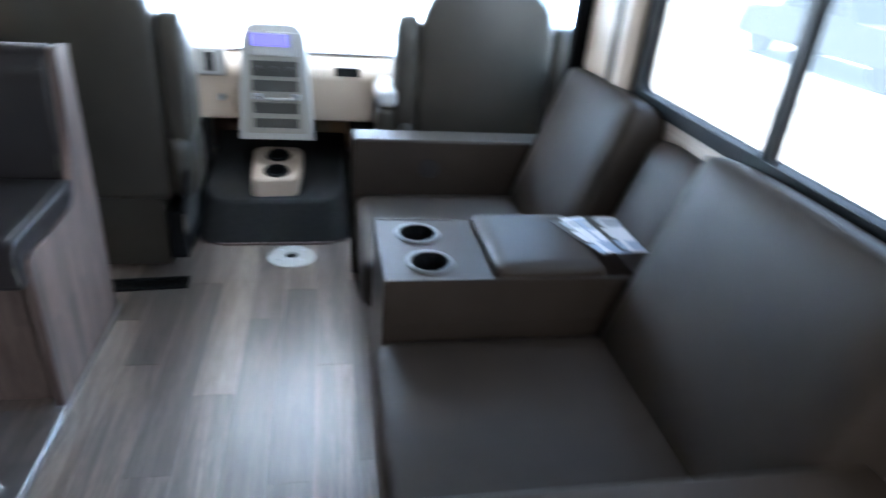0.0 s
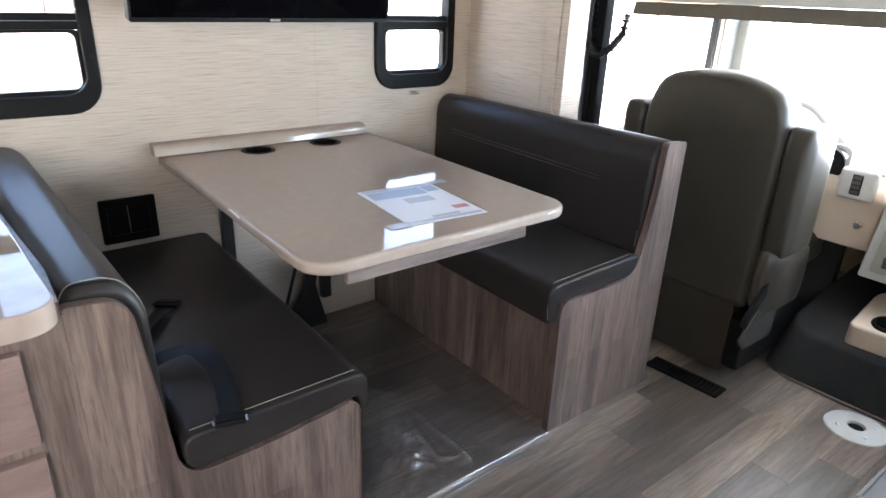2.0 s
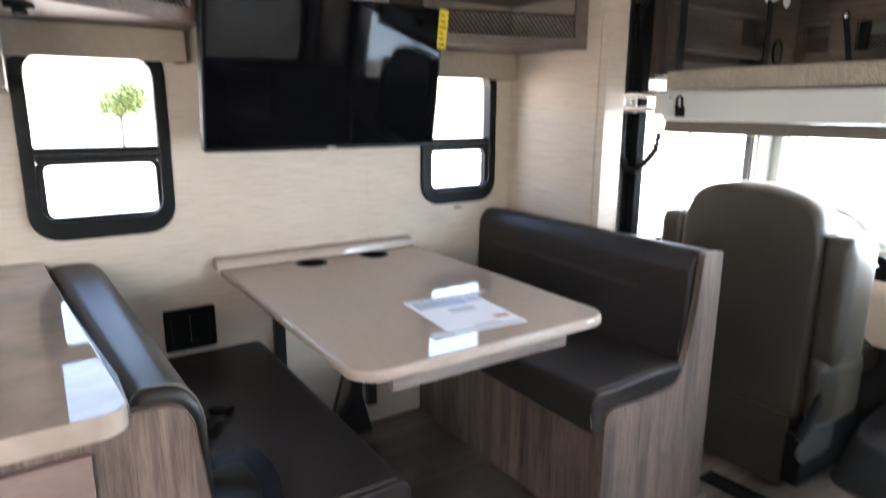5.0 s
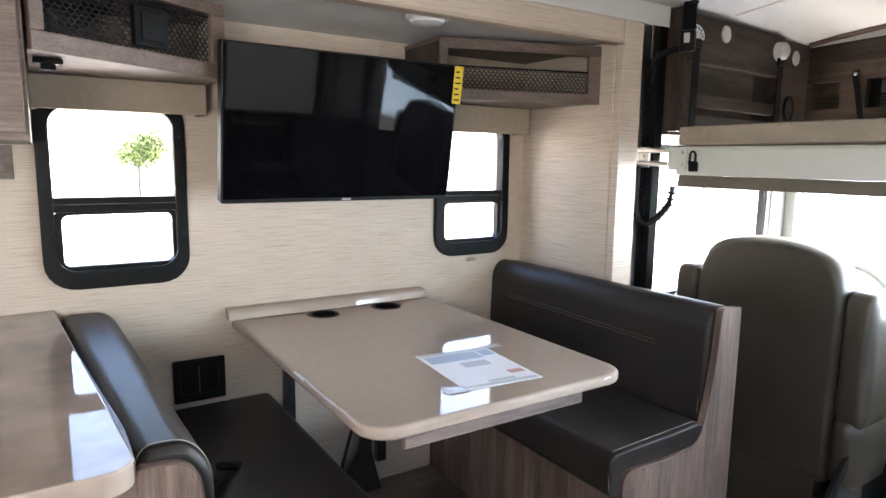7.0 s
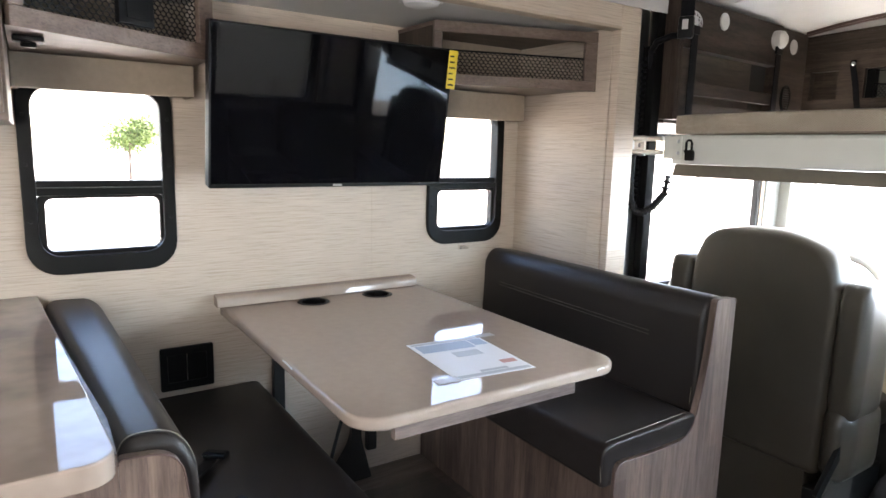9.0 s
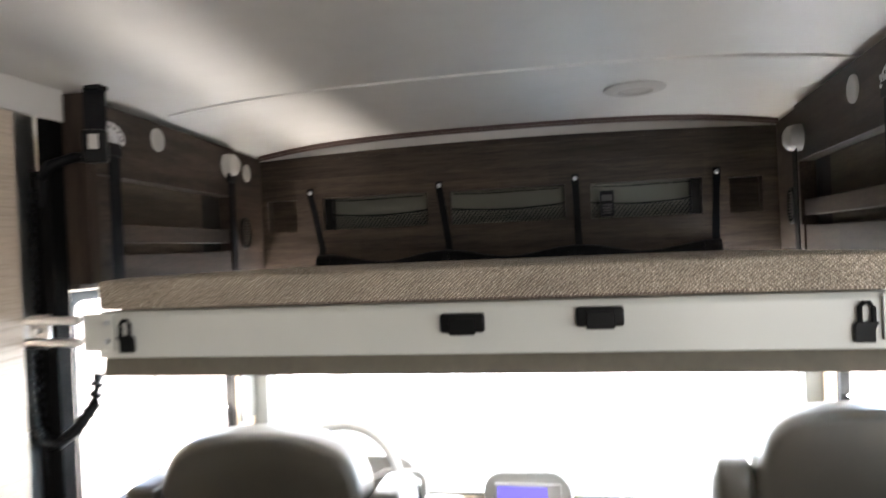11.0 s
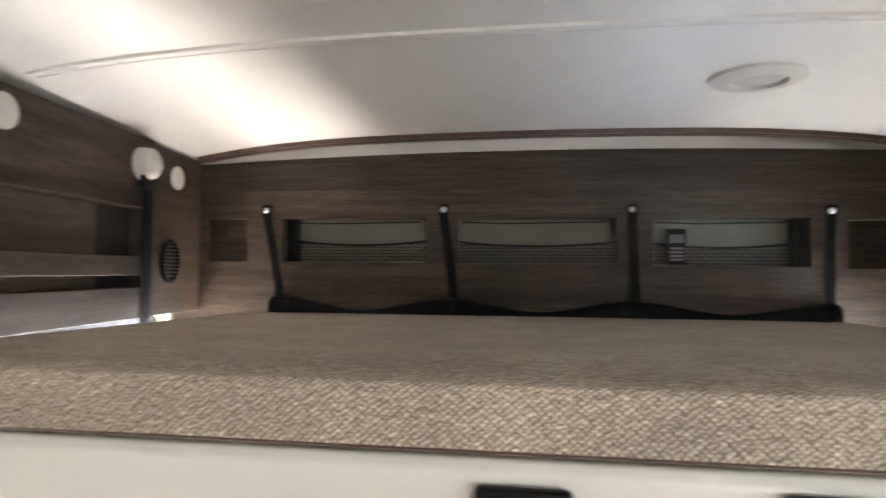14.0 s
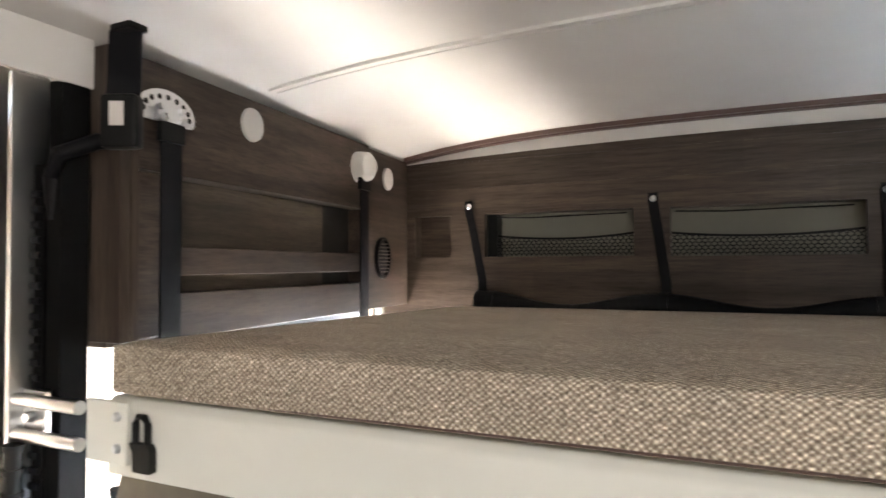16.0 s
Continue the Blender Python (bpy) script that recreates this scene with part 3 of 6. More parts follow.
part("window_frame", ring(round_rect(EW[0] - 0.01, EW[1] + 0.01, EW[2] - 0.01, EW[3] + 0.01, 0.05), round_rect(EW[0] + 0.03, EW[1] - 0.03, EW[2] + 0.03, EW[3] - 0.03, 0.04), "x", BX1 - 0.012, BX1 + 0.03, 0.004), M_BLACK, win)
p = part("pane", boxes((BX1 + 0.012, BX1 + 0.016, EW[0] + 0.02, EW[1] - 0.02, EW[2] + 0.02, EW[3] - 0.02)), M_TINTED, win, rounded=False)
p.visible_shadow = False
for nm, x, w, lab in (("window_4", BX1 + 0.01, PW, "passenger side cab window"), ("window_5", 0.18, DW, "driver's side cab window with grey pillars")):
    win = thing(nm, (x, (w[0] + w[1]) / 2, w[2]), lab, "window", kind="structure")
    part("window_frame", ring(round_rect(w[0], w[1], w[2], w[3], 0.03), round_rect(w[0] + 0.03, w[1] - 0.03, w[2] + 0.03, w[3] - 0.03, 0.03), "x", x - 0.005, x + 0.03, 0.003), M_BLACK, win)
    part("window_bar", boxes((x, x + 0.02, w[0] + 0.415, w[0] + 0.435, w[2] + 0.02, w[3] - 0.02), bev=0.003), M_GREYPL, win)
    p = part("pane", boxes((x + 0.008, x + 0.012, w[0] + 0.02, w[1] - 0.02, w[2] + 0.02, w[3] - 0.02)), M_GLASS, win, rounded=False)
    p.visible_shadow = False
screen = thing("windscreen", (1.5, 3.25, 0.64), "wide one-piece windscreen with grey corner posts", "windscreen", kind="structure")
p = part("pane", boxes((0.22, 2.70, 3.262, 3.268, 0.64, 1.42)), M_GLASS, screen, rounded=False)
p.visible_shadow = False
for x in (0.222, 2.63):
    part("corner_post", boxes((x, x + 0.07, 3.16, 3.25, 0.64, 1.42), bev=0.01), M_POST, screen)
# dark sheet added over the pale wall to paint its backlit shade
part("pillar_shade_sheet", boxes((0.2215, 0.236, 3.025, 3.155, 0.73, 1.42), bev=0.004), M_POST, screen)

# outdoors
ground = structure("ground", boxes((-400, 400, -400, 400, -0.75, -0.70)), plain("pale_concrete_lot", (0.42, 0.40, 0.37), 0.85, mottling=0.15, scale=3), "pale concrete parking lot reaching the horizon", "ground")


# a parked truck and trees on the lot
def wheel_parts(parent, x, y, r, s):
    t = part("tyre", lathe([(r * 0.6, -0.11), (r * 0.93, -0.11), (r, -0.07), (r, 0.07), (r * 0.93, 0.11), (r * 0.6, 0.11)], (x, y, -0.70 + r), "x", 24), M_BLACK, parent)
    part("rim", lathe([(0, 0.06 * s), (r * 0.3, 0.07 * s), (r * 0.59, 0.09 * s)], (x, y, -0.70 + r), "x", 20), M_ALU, t)


truck = thing("parked_truck", (9.5, 1.5, -0.70), "dark grey pickup truck parked on the lot", "truck")
M_CAR = plain("dark_grey_car_paint", (0.02, 0.022, 0.02), 0.5, mottling=0.02, bumpy=0)
part("body", prism(soft_path([(-1.2, -0.35, 0.1), (-1.2, 0.25, 0.1), (0.7, 0.28, 0.05), (1.0, 0.85, 0.15), (2.3, 0.85, 0.2), (2.9, 0.30, 0.1), (4.0, 0.20, 0.2), (4.1, -0.35, 0.1)]), "x", 8.6, 10.4, 0.05), M_CAR, truck)
part("side_window", prism(soft_path([(1.0, 0.33, 0.03), (1.2, 0.76, 0.05), (2.2, 0.76, 0.08), (2.65, 0.33, 0.03)]), "x", 8.585, 8.60, 0.003), M_SCREEN, truck)
for wx, s in ((8.72, -1), (10.28, 1)):
    for wy in (-0.3, 3.2):
        wheel_parts(truck, wx, wy, 0.38, s)
truck.location.x += 2.2
truck.location.y += 9.0
M_BARK = plain("grey_bark", (0.12, 0.09, 0.07), 0.9, mottling=0.4, scale=20, bumpy=0.6)
M_LEAF = plain("green_leaves", (0.09, 0.13, 0.03), 0.6, mottling=0.5, scale=4, bumpy=0)


def tree(x, y, h, seed):
    rng = random.Random(seed)
    th = thing("tree", (x, y, -0.70), "broad leafy tree at the edge of the lot", "tree", "trees round the lot")
    wood = tube([(x, y, -0.75), (x + 0.1, y, h * 0.3), (x, y + 0.1, h * 0.75)], [0.032 * h, 0.022 * h, 0.008 * h], 9)
    limbs = []
    for k in range(9):
        a, z = rng.uniform(0, 6.28), h * rng.uniform(0.25, 0.6)
        e = Vector((x + math.cos(a) * h * 0.28, y + math.sin(a) * h * 0.28, z + h * rng.uniform(0.1, 0.3)))
        merge(wood, tube([(x, y, z), ((x + e.x) / 2, (y + e.y) / 2, z + 0.3), e], [0.011 * h, 0.007 * h, 0.003 * h], 6))
        limbs.append(e)
    part("trunk", wood, M_BARK, th)
    verts, faces = [], []
    for k in range(3200):
        c = rng.choice(limbs) + Vector([rng.gauss(0, h * 0.14) for _ in range(3)])
        u, w = Vector([rng.gauss(0, 1) for _ in range(3)]).normalized() * 0.09, Vector([rng.gauss(0, 1) for _ in range(3)]).normalized() * 0.055
        i = len(verts)
        verts += [c - u, c + w, c + u, c - w]
        faces.append((i, i + 1, i + 2, i + 3))
    me = bpy.data.meshes.new("crown")
    me.from_pydata([v - ORIGIN[th.name] for v in verts], [], faces)
    me.materials.append(M_LEAF)
    cr = new("crown", me)
    cr.parent = th
    tagged(cr, kind="stuff")


for k, (x, y, h) in enumerate(((-30, 3.6, 2.3), (-34, -9, 4.5), (-28, 15, 5), (18, 24, 6), (24, -3, 6.5), (22, 15, 7), (-8, 36, 7), (9, 38, 8))):
    tree(x, y, h, 40 + k)

# ---- dinette ----
table = thing("dinette_table", (0.53, 0.58, 0.03), "beige laminate dinette table with rounded corners on a folding leg", "table")
top = prism(round_rect(0.185, 1.072, 0.195, 0.962, [0.075, 0.0, 0.0, 0.075], 8), "z", 0.742, 0.772, 0.010, 3)
for v in top.verts:
    if v.co.x < 0.22:
        v.co.x = 0.185
merge(top, plate_with_wells(0.004, 0.185, 0.205, 0.952, 0.772, [(0.105, 0.487), (0.105, 0.735)], 0.044))
merge(top, prism([(0.205, 0.772), (0.952, 0.772), (0.962, 0.762), (0.962, 0.742), (0.195, 0.742), (0.195, 0.762)], "x", 0.004, 0.185))
doomed = [f for f in top.faces if all(abs(v.co.z - 0.772) < 1e-5 and v.co.x < 0.186 for v in f.verts) and len(f.verts) == 4 and f.calc_area() > 0.05]
bmesh.ops.delete(top, geom=doomed, context="FACES")
part("tabletop", top, M_TABLE, table)
part("backsplash", prism(soft_path([(0.002, 0.774, 0.002), (0.055, 0.774, 0.004), (0.050, 0.808, 0.02), (0.002, 0.812, 0.006)]), "y", 0.175, 0.935, 0.006), M_TABLE, table, "beige raised back edge")
part("apron", boxes((1.012, 1.030, 0.30, 0.83, 0.695, 0.741), bev=0.002), M_WOODY, table, "grey wood-grain batten")
for yy in (0.487, 0.735):
    cup = part("cup_holder", lathe([(0.0425, 0.770), (0.043, 0.7740), (0.047, 0.7748), (0.054, 0.7740), (0.056, 0.7723)], (0.105, yy, 0), "z", 32, False), M_WEB, table, "black cup holder ring")
    part("cup_well", lathe([(0, 0.7432), (0.036, 0.7432), (0.0428, 0.7705)], (0.105, yy, 0), "z", 28, False), M_HOLE, cup)
for yy in (0.385, 0.755):
    part("wall_bar", boxes((0.004, 0.034, yy - 0.02, yy + 0.02, 0.12, 0.74), bev=0.004), M_BLACKMETAL, table)
part("leg_plate", prism(soft_path([(0.535, 0.028, 0.005), (0.735, 0.028, 0.01), (0.690, 0.200, 0.02), (0.690, 0.240, 0.02), (0.780, 0.330, 0.02), (0.820, 0.740, 0.01), (0.640, 0.740, 0.01), (0.620, 0.335, 0.02), (0.652, 0.235, 0.02), (0.640, 0.185, 0.02)]), "x", 0.045, 0.070, 0.003), M_BLACKMETAL, table)
part("leg_stay", tube([(0.058, 0.565, 0.13), (0.058, 0.645, 0.40), (0.058, 0.70, 0.60)], 0.007), M_BLACKMETAL, table)
part("edge_wrap", ribbon([(0.63, 0.1945, 0.769), (0.655, 0.1935, 0.771), (0.675, 0.1945, 0.769), (0.70, 0.1938, 0.768)], 0.004, 0.0012, (0, 0.3, 1)), M_FILMW, table, "scrap of milky wrapping film on the edge")
part("corner_wrap", ribbon([(1.0735, 0.86, 0.765), (1.0742, 0.875, 0.768), (1.0735, 0.885, 0.767)], 0.005, 0.0012, (0.2, 0, 1)), M_FILMW, table, "scrap of milky wrapping film on the edge")
for ya, yb in ((0.385, 0.41), (0.73, 0.755)):
    part("top_bracket", boxes((0.035, 0.52, ya, yb, 0.705, 0.741), bev=0.003), M_BLACKMETAL, table)

def bench(label, panel, cushion_side, y_front, y_back, s, z_deck):
    """A dinette bench: wood end panel with a swept edge, base, deck and seat cushion; s = +1 when it faces +y."""
    th = thing("dinette_bench", (0.5, (y_front + y_back) / 2, 0.027), label, "bench")
    part("end_panel", prism(soft_path(panel, n=7), "x", 1.045, 1.066, 0.001), M_WOODV, th)
    part("panel_edging", tube([(1.0665, y, z) for y, z in soft_path(panel, n=7)[8:]], 0.0018, 6), M_BROWNTRIM, th, "brown edge banding")
    a, b = y_front - s * 0.035, y_front - s * 0.05
    part("base_front", boxes((0.004, 1.044, min(a, b), max(a, b), 0.027, z_deck - 0.013)), M_WOODV, th)
    part("seat_deck", boxes((0.004, 1.044, min(y_back, b), max(y_back, b), z_deck - 0.012, z_deck)), M_WOODY, th)
    part("seat_cushion", prism(soft_path(cushion_side, n=6), "x", 0.012, 1.066, 0.022, 4), M_VINYL, th)
    return th


far = bench("dark brown vinyl bench with wood-grain end panel, facing the table",
            [(1.458, 0.027, 0.004), (0.963, 0.027, 0.004), (0.963, 0.478, 0.045), (1.10, 0.470, 0.10), (1.29, 0.475, 0.07), (1.345, 0.686, 0.15), (1.360, 0.890, 0.015), (1.458, 0.885, 0.02)],
            [(1.315, 0.548, 0.03), (0.912, 0.537, 0.035), (0.909, 0.417, 0.02), (0.956, 0.417, 0.01), (0.956, 0.484, 0.04), (1.10, 0.476, 0.10), (1.29, 0.482, 0.04)],
            0.963, 1.447, -1, 0.415)
back = prism(soft_path([(1.325, 0.47, 0.03), (1.335, 0.85, 0.05), (1.375, 0.895, 0.06), (1.445, 0.885, 0.04), (1.445, 0.47, 0.02)]), "x", 0.006, 1.043, 0.02, 3)
for v in back.verts:
    if v.co.y < 1.43:
        v.co.y -= 0.035 * (1.05 - v.co.x)
part("back_cushion", back, M_VINYL, far)
for dz in (0.0, 0.012):
    part("stitching", tube([(0.12, 1.2985, 0.755 + dz), (0.86, 1.3245, 0.735 + dz)], 0.0012, 6), M_SEAM, far, "double stitch line")
part("stitching", tube([(1.0655, 0.9105, 0.44), (1.056, 0.912, 0.50), (1.050, 0.922, 0.527), (1.046, 0.945, 0.5388), (1.046, 1.12, 0.5436), (1.046, 1.285, 0.5480)], 0.0010, 6), M_STITCH, far, "pale stitched seam")
part("stitching", tube([(1.028, 1.3255, 0.56), (1.028, 1.3345, 0.70), (1.028, 1.3365, 0.84)], 0.0010, 6), M_STITCH, far, "pale stitched seam")
near = bench("dark brown vinyl bench backing onto the counter, seat belts on it",
             [(-0.225, 0.027, 0.004), (0.302, 0.027, 0.004), (0.302, 0.428, 0.04), (0.094, 0.402, 0.15), (-0.088, 0.398, 0.06), (-0.107, 0.589, 0.15), (-0.130, 0.800, 0.05), (-0.225, 0.808, 0.01)],
             [(-0.08, 0.487, 0.03), (0.325, 0.490, 0.035), (0.328, 0.385, 0.03), (0.306, 0.385, 0.01), (0.306, 0.434, 0.03), (0.094, 0.408, 0.12), (-0.08, 0.405, 0.04)],
             0.302, -0.222, 1, 0.395)
NB = [(-0.224, 0.44, 0.02), (-0.230, 0.80, 0.04), (-0.214, 0.850, 0.05), (-0.137, 0.848, 0.06), (-0.098, 0.79, 0.06), (-0.088, 0.44, 0.03)]
nb = prism(soft_path(NB), "x", 0.02, 1.044, 0.022, 3)
for v in nb.verts:
    v.co.y -= (0.045 if v.co.y > -0.17 else 0.078) * (1.05 - v.co.x)
    if v.co.z > 0.65:
        v.co.z -= 0.028 * max(0.0, (v.co.x - 0.93) / 0.114) ** 2
part("back_cushion", nb, M_VINYL, near)
rim = sorted([p for p in soft_path(NB) if p[1] > 0.55], key=lambda p: math.atan2(p[1] - 0.60, p[0] + 0.155), reverse=True)
part("stitching", tube([(1.030, -0.159 + (y + 0.158) * 0.97, 0.60 + (z - 0.60) * 0.92 + (0.002 if z > 0.8 else 0.0)) for y, z in rim], 0.0010, 6), M_STITCH, near, "pale stitched seam")
part("stitching", tube([(1.054, 0.3255, 0.44), (1.047, 0.322, 0.470), (1.045, 0.298, 0.4905), (1.045, 0.12, 0.4893), (1.045, -0.06, 0.4880)], 0.0010, 6), M_STITCH, near, "pale stitched seam")

# counter behind the near bench
unit = thing("kitchen_cabinet", (0.9, -0.75, 0.027), "grey-brown drawer cabinet under the counter beside the bench", "cabinet")
part("body", boxes((0.0, 1.066, -1.30, -0.2255, 0.027, 0.8195)), M_WOODV, unit)
for z0, z1 in ((0.590, 0.757), (0.400, 0.566), (0.210, 0.376), (0.06, 0.186)):
    d = part("drawer", boxes((1.067, 1.086, -1.0, -0.290, z0, z1), bev=0.003), M_DRAWER, unit)
    part("panel", ring(round_rect(-0.93, -0.352, z0 + 0.040, z1 - 0.060, 0.002, 2), round_rect(-0.922, -0.361, z0 + 0.049, z1 - 0.069, 0.002, 2), "x", 1.0865, 1.0905, 0.002), M_DRAWER, d)
top = prism(round_rect(0.0, 1.172, -1.32, -0.230, [0.05, 0.004, 0.004, 0.05], 8), "z", 0.820, 0.860, 0.012, 3)
for v in top.verts:
    if v.co.y > -0.6:
        v.co.y -= 0.073 * (1.172 - v.co.x)
solid("kitchen_counter", top, M_COUNTER, "glossy mottled beige countertop on the drawer cabinet", "countertop")

structure("trim_wall_joint", boxes((0.0004, 0.0018, 0.762, 0.777, 0.775, 1.745)), M_WALL_X, "narrow joint strip in the linen-look wall", "trim")
sw_plate = thing("wall_switch", (0.0, -0.42, 1.25), "small brown switch plate beside the overhead cabinet", "switch")
part("plate", boxes((0.0005, 0.008, -0.462, -0.387, 1.247, 1.342), bev=0.002), M_CABW, sw_plate)
part("rocker", boxes((0.0085, 0.012, -0.440, -0.409, 1.270, 1.320), bev=0.002), M_WOODY, sw_plate)

# wall outlet
out = thing("wall_outlet", (0, 0.083, 0.50), "black double outlet plate on the wall under the window", "outlet")
part("plate", ring(round_rect(0.0, 0.166, 0.503, 0.648, 0.006), round_rect(0.022, 0.144, 0.53, 0.622, 0.004), "x", 0.001, 0.014, 0.003), M_BLACK, out)
part("insert", boxes((0.001, 0.009, 0.02, 0.082, 0.528, 0.624), (0.001, 0.009, 0.0835, 0.146, 0.528, 0.624), bev=0.003), M_BLACK, out)

# television
tv = thing("television", (0.2, 0.49, 1.18), "large black flat television tilted down on a wall mount", "television")
TV = Matrix.Translation((0.30, 0.0, 1.184)) @ pose(0, 0, 0, 0, 9, 0)


def tv_box(*dims, bev=0.0):
    return moved(boxes(dims, bev=bev), TV)


part("screen", tv_box(-0.006, -0.0005, 0.108, 0.866, 0.011, 0.4450), M_SCREEN, tv)
part("bezel", moved(ring(round_rect(0.103, 0.871, 0.0, 0.450, 0.006, 3), round_rect(0.109, 0.865, 0.012, 0.4445, 0.003, 3), "x", -0.040, 0.001, 0.002), TV), M_BLACK, tv)
part("back_shell", tv_box(-0.075, -0.008, 0.13, 0.85, 0.02, 0.43, bev=0.01), M_BLACK, tv)
tag = part("energy_tag", tv_box(0.0012, 0.0025, 0.852, 0.886, 0.325, 0.446), plain("yellow_card", (0.70, 0.50, 0.02), 0.5), tv, "yellow energy label hanging on the corner")
for k in range(6):
    part("text_bar", tv_box(0.0026, 0.0030, 0.857, 0.880 - 0.004 * (k % 3), 0.335 + 0.018 * k, 0.340 + 0.018 * k), M_BLACK, tag)
part("logo", tv_box(0.0012, 0.0018, 0.475, 0.505, 0.003, 0.009), M_GREYPL, tv)
part("mount_arm", boxes((0.002, 0.27, 0.46, 0.52, 1.36, 1.42), bev=0.004), M_BLACKMETAL, tv)
part("mount_plate", boxes((0.002, 0.012, 0.36, 0.62, 1.32, 1.52), bev=0.003), M_BLACKMETAL, tv)

# ---- overhead cabinets in the slide-out ----
def net(name, o, u, v, w, h, parent, cell=0.021, sag=0.0, label="black honeycomb net"):
    """A honeycomb net of flat cords in the plane of u and v, its upper edge sagging."""
    o, u, v = Vector(o), Vector(u).normalized(), Vector(v).normalized()
    nrm = u.cross(v).normalized()
    bm = bmesh.new()
    dy = cell * 0.62

    def top(a):
        return h - sag * (1 - (2 * a / w - 1) ** 2)

    def strand(a, b, wd=0.0013):
        if max(a[0], b[0]) > w + 1e-4 or min(a[0], b[0]) < -1e-4:
            return
        p, q = (o + u * c[0] + v * min(c[1], top(c[0])) for c in (a, b))
        d = q - p
        if d.length < 1e-4:
            return
        s = d.normalized().cross(nrm) * wd
        t = nrm * wd * 0.6
        ring4 = [[bm.verts.new(e + k) for k in (s + t, -s + t, -s - t, s - t)] for e in (p, q)]
        for k in range(4):
            bm.faces.new((ring4[0][k], ring4[0][(k + 1) % 4], ring4[1][(k + 1) % 4], ring4[1][k]))

    rows = int(h / dy) + 1
    for r in range(rows):
        y = r * dy
        for c in range(int(w / cell) + 2):
            x = c * cell + (cell / 2 if r % 2 else 0)
            strand((x, y), (x, y + dy * 0.5))
            strand((x, y + dy * 0.5), (x + cell / 2, y + dy))
            strand((x, y + dy * 0.5), (x - cell / 2, y + dy))
    n = 14
    for i in range(n):
        a, b = w * i / n, w * (i + 1) / n
        strand((a, top(a)), (b, top(b)), 0.003)
    return part(name, bm, M_BLACK, parent, label, rounded=False)


def angled_cabinet(label, y0, x0, y1, x1, z0, z1, open_z, net_h, trim_left):
    """An open shelf whose front runs slantwise from (x0, y0) to (x1, y1)."""
    th = thing("overhead_cabinet", (0.0, (y0 + y1) / 2, z0), label, "cabinet")
    foot = [(0.004, y0), (x0, y0), (x1, y1), (0.004, y1)]
    part("bottom_shelf", prism(foot, "z", z0, z0 + 0.016), M_CABW, th)
    part("top_panel", prism(foot, "z", z1 - 0.012, z1), M_CABW, th)
    part("back_panel", boxes((0.004, 0.012, y0 + 0.005, y1 - 0.005, z0 + 0.017, z1 - 0.013)), M_FABRIC, th)
    part("side_panel", boxes((0.004, x0 - 0.004, y0 + 0.002, y0 + 0.018, z0 + 0.017, z1 - 0.013)), M_BUNKZ, th, "dark wood side panel")
    a, b = Vector((x0, y0, 0)), Vector((x1, y1, 0))
    d = (b - a).normalized()
    nrm = Vector((d.y, -d.x, 0))
    L = (b - a).length

    def face(u0, u1, v0, v1, w0=0.0, w1=0.019):
        m = Matrix((( d.x, nrm.x, 0, a.x), (d.y, nrm.y, 0, a.y), (0, 0, 1, 0), (0, 0, 0, 1)))
        return moved(box(u0, u1, w0, w1, v0, v1, 0.002, 1), m)

    part("bottom_rail", face(0, L, z0 - 0.004, open_z[0]), M_CABW, th)
    part("top_rail", face(0, L, open_z[1], z1), M_CABW, th)
    part("stile", face(0, trim_left, open_z[0] + 0.0005, open_z[1] - 0.0005), M_CABW, th)
    part("stile", face(L - 0.05, L, open_z[0] + 0.0005, open_z[1] - 0.0005), M_CABW, th)
    p = a + d * trim_left + nrm * 0.006
    net("net", (p.x, p.y, open_z[0]), d, (0, 0, 1), L - 0.05 - trim_left, net_h, th, 0.017)
    return th, a, d, nrm


right_cab, _, _, _ = angled_cabinet("dark wood overhead cabinet with an open netted front in the corner", 0.865, 0.245, 1.455, 0.430, 1.533, 1.737, (1.565, 1.700), 0.078, 0.03)
left_cab, ca, cd, cn = angled_cabinet("dark wood overhead cabinet with an open netted front over the window", -0.334, 0.56, 0.125, 0.27, 1.535, 1.735, (1.572, 1.70), 0.12, 0.03)
q = ca + cd * 0.30 + cn * 0.012
sp = thing("net_device", (q.x, q.y, 1.575), "small black box behind the cabinet net", "device")
part("case", moved(box(-0.05, 0.05, -0.012, 0.006, 1.582, 1.676, 0.004), Matrix(((cd.x, cn.x, 0, q.x), (cd.y, cn.y, 0, q.y), (0, 0, 1, 0), (0, 0, 0, 1)))), M_BLACK, sp)
part("face", moved(box(-0.032, 0.032, 0.0065, 0.010, 1.596, 1.662, 0.003), Matrix(((cd.x, cn.x, 0, q.x), (cd.y, cn.y, 0, q.y), (0, 0, 1, 0), (0, 0, 0, 1)))), M_BLACK, sp)
lamp = thing("under_cabinet_light", (0.42, -0.30, 1.51), "small black fixture under the overhead cabinet", "light")
part("base", boxes((0.395, 0.445, -0.325, -0.265, 1.520, 1.5325), bev=0.004), M_BLACK, lamp)
part("knob", boxes((0.408, 0.432, -0.310, -0.280, 1.508, 1.5195), bev=0.003), M_BLACK, lamp)

big = thing("kitchen_overhead_cabinet", (0.2, -0.85, 1.345), "stained wood kitchen overhead cabinet", "cabinet")
part("body", boxes((0.004, 0.60, -1.35, -0.338, 1.345, 1.731), bev=0.003), M_CABW, big)
part("door", boxes((0.601, 0.618, -0.80, -0.345, 1.36, 1.70), bev=0.004), M_CABW, big)

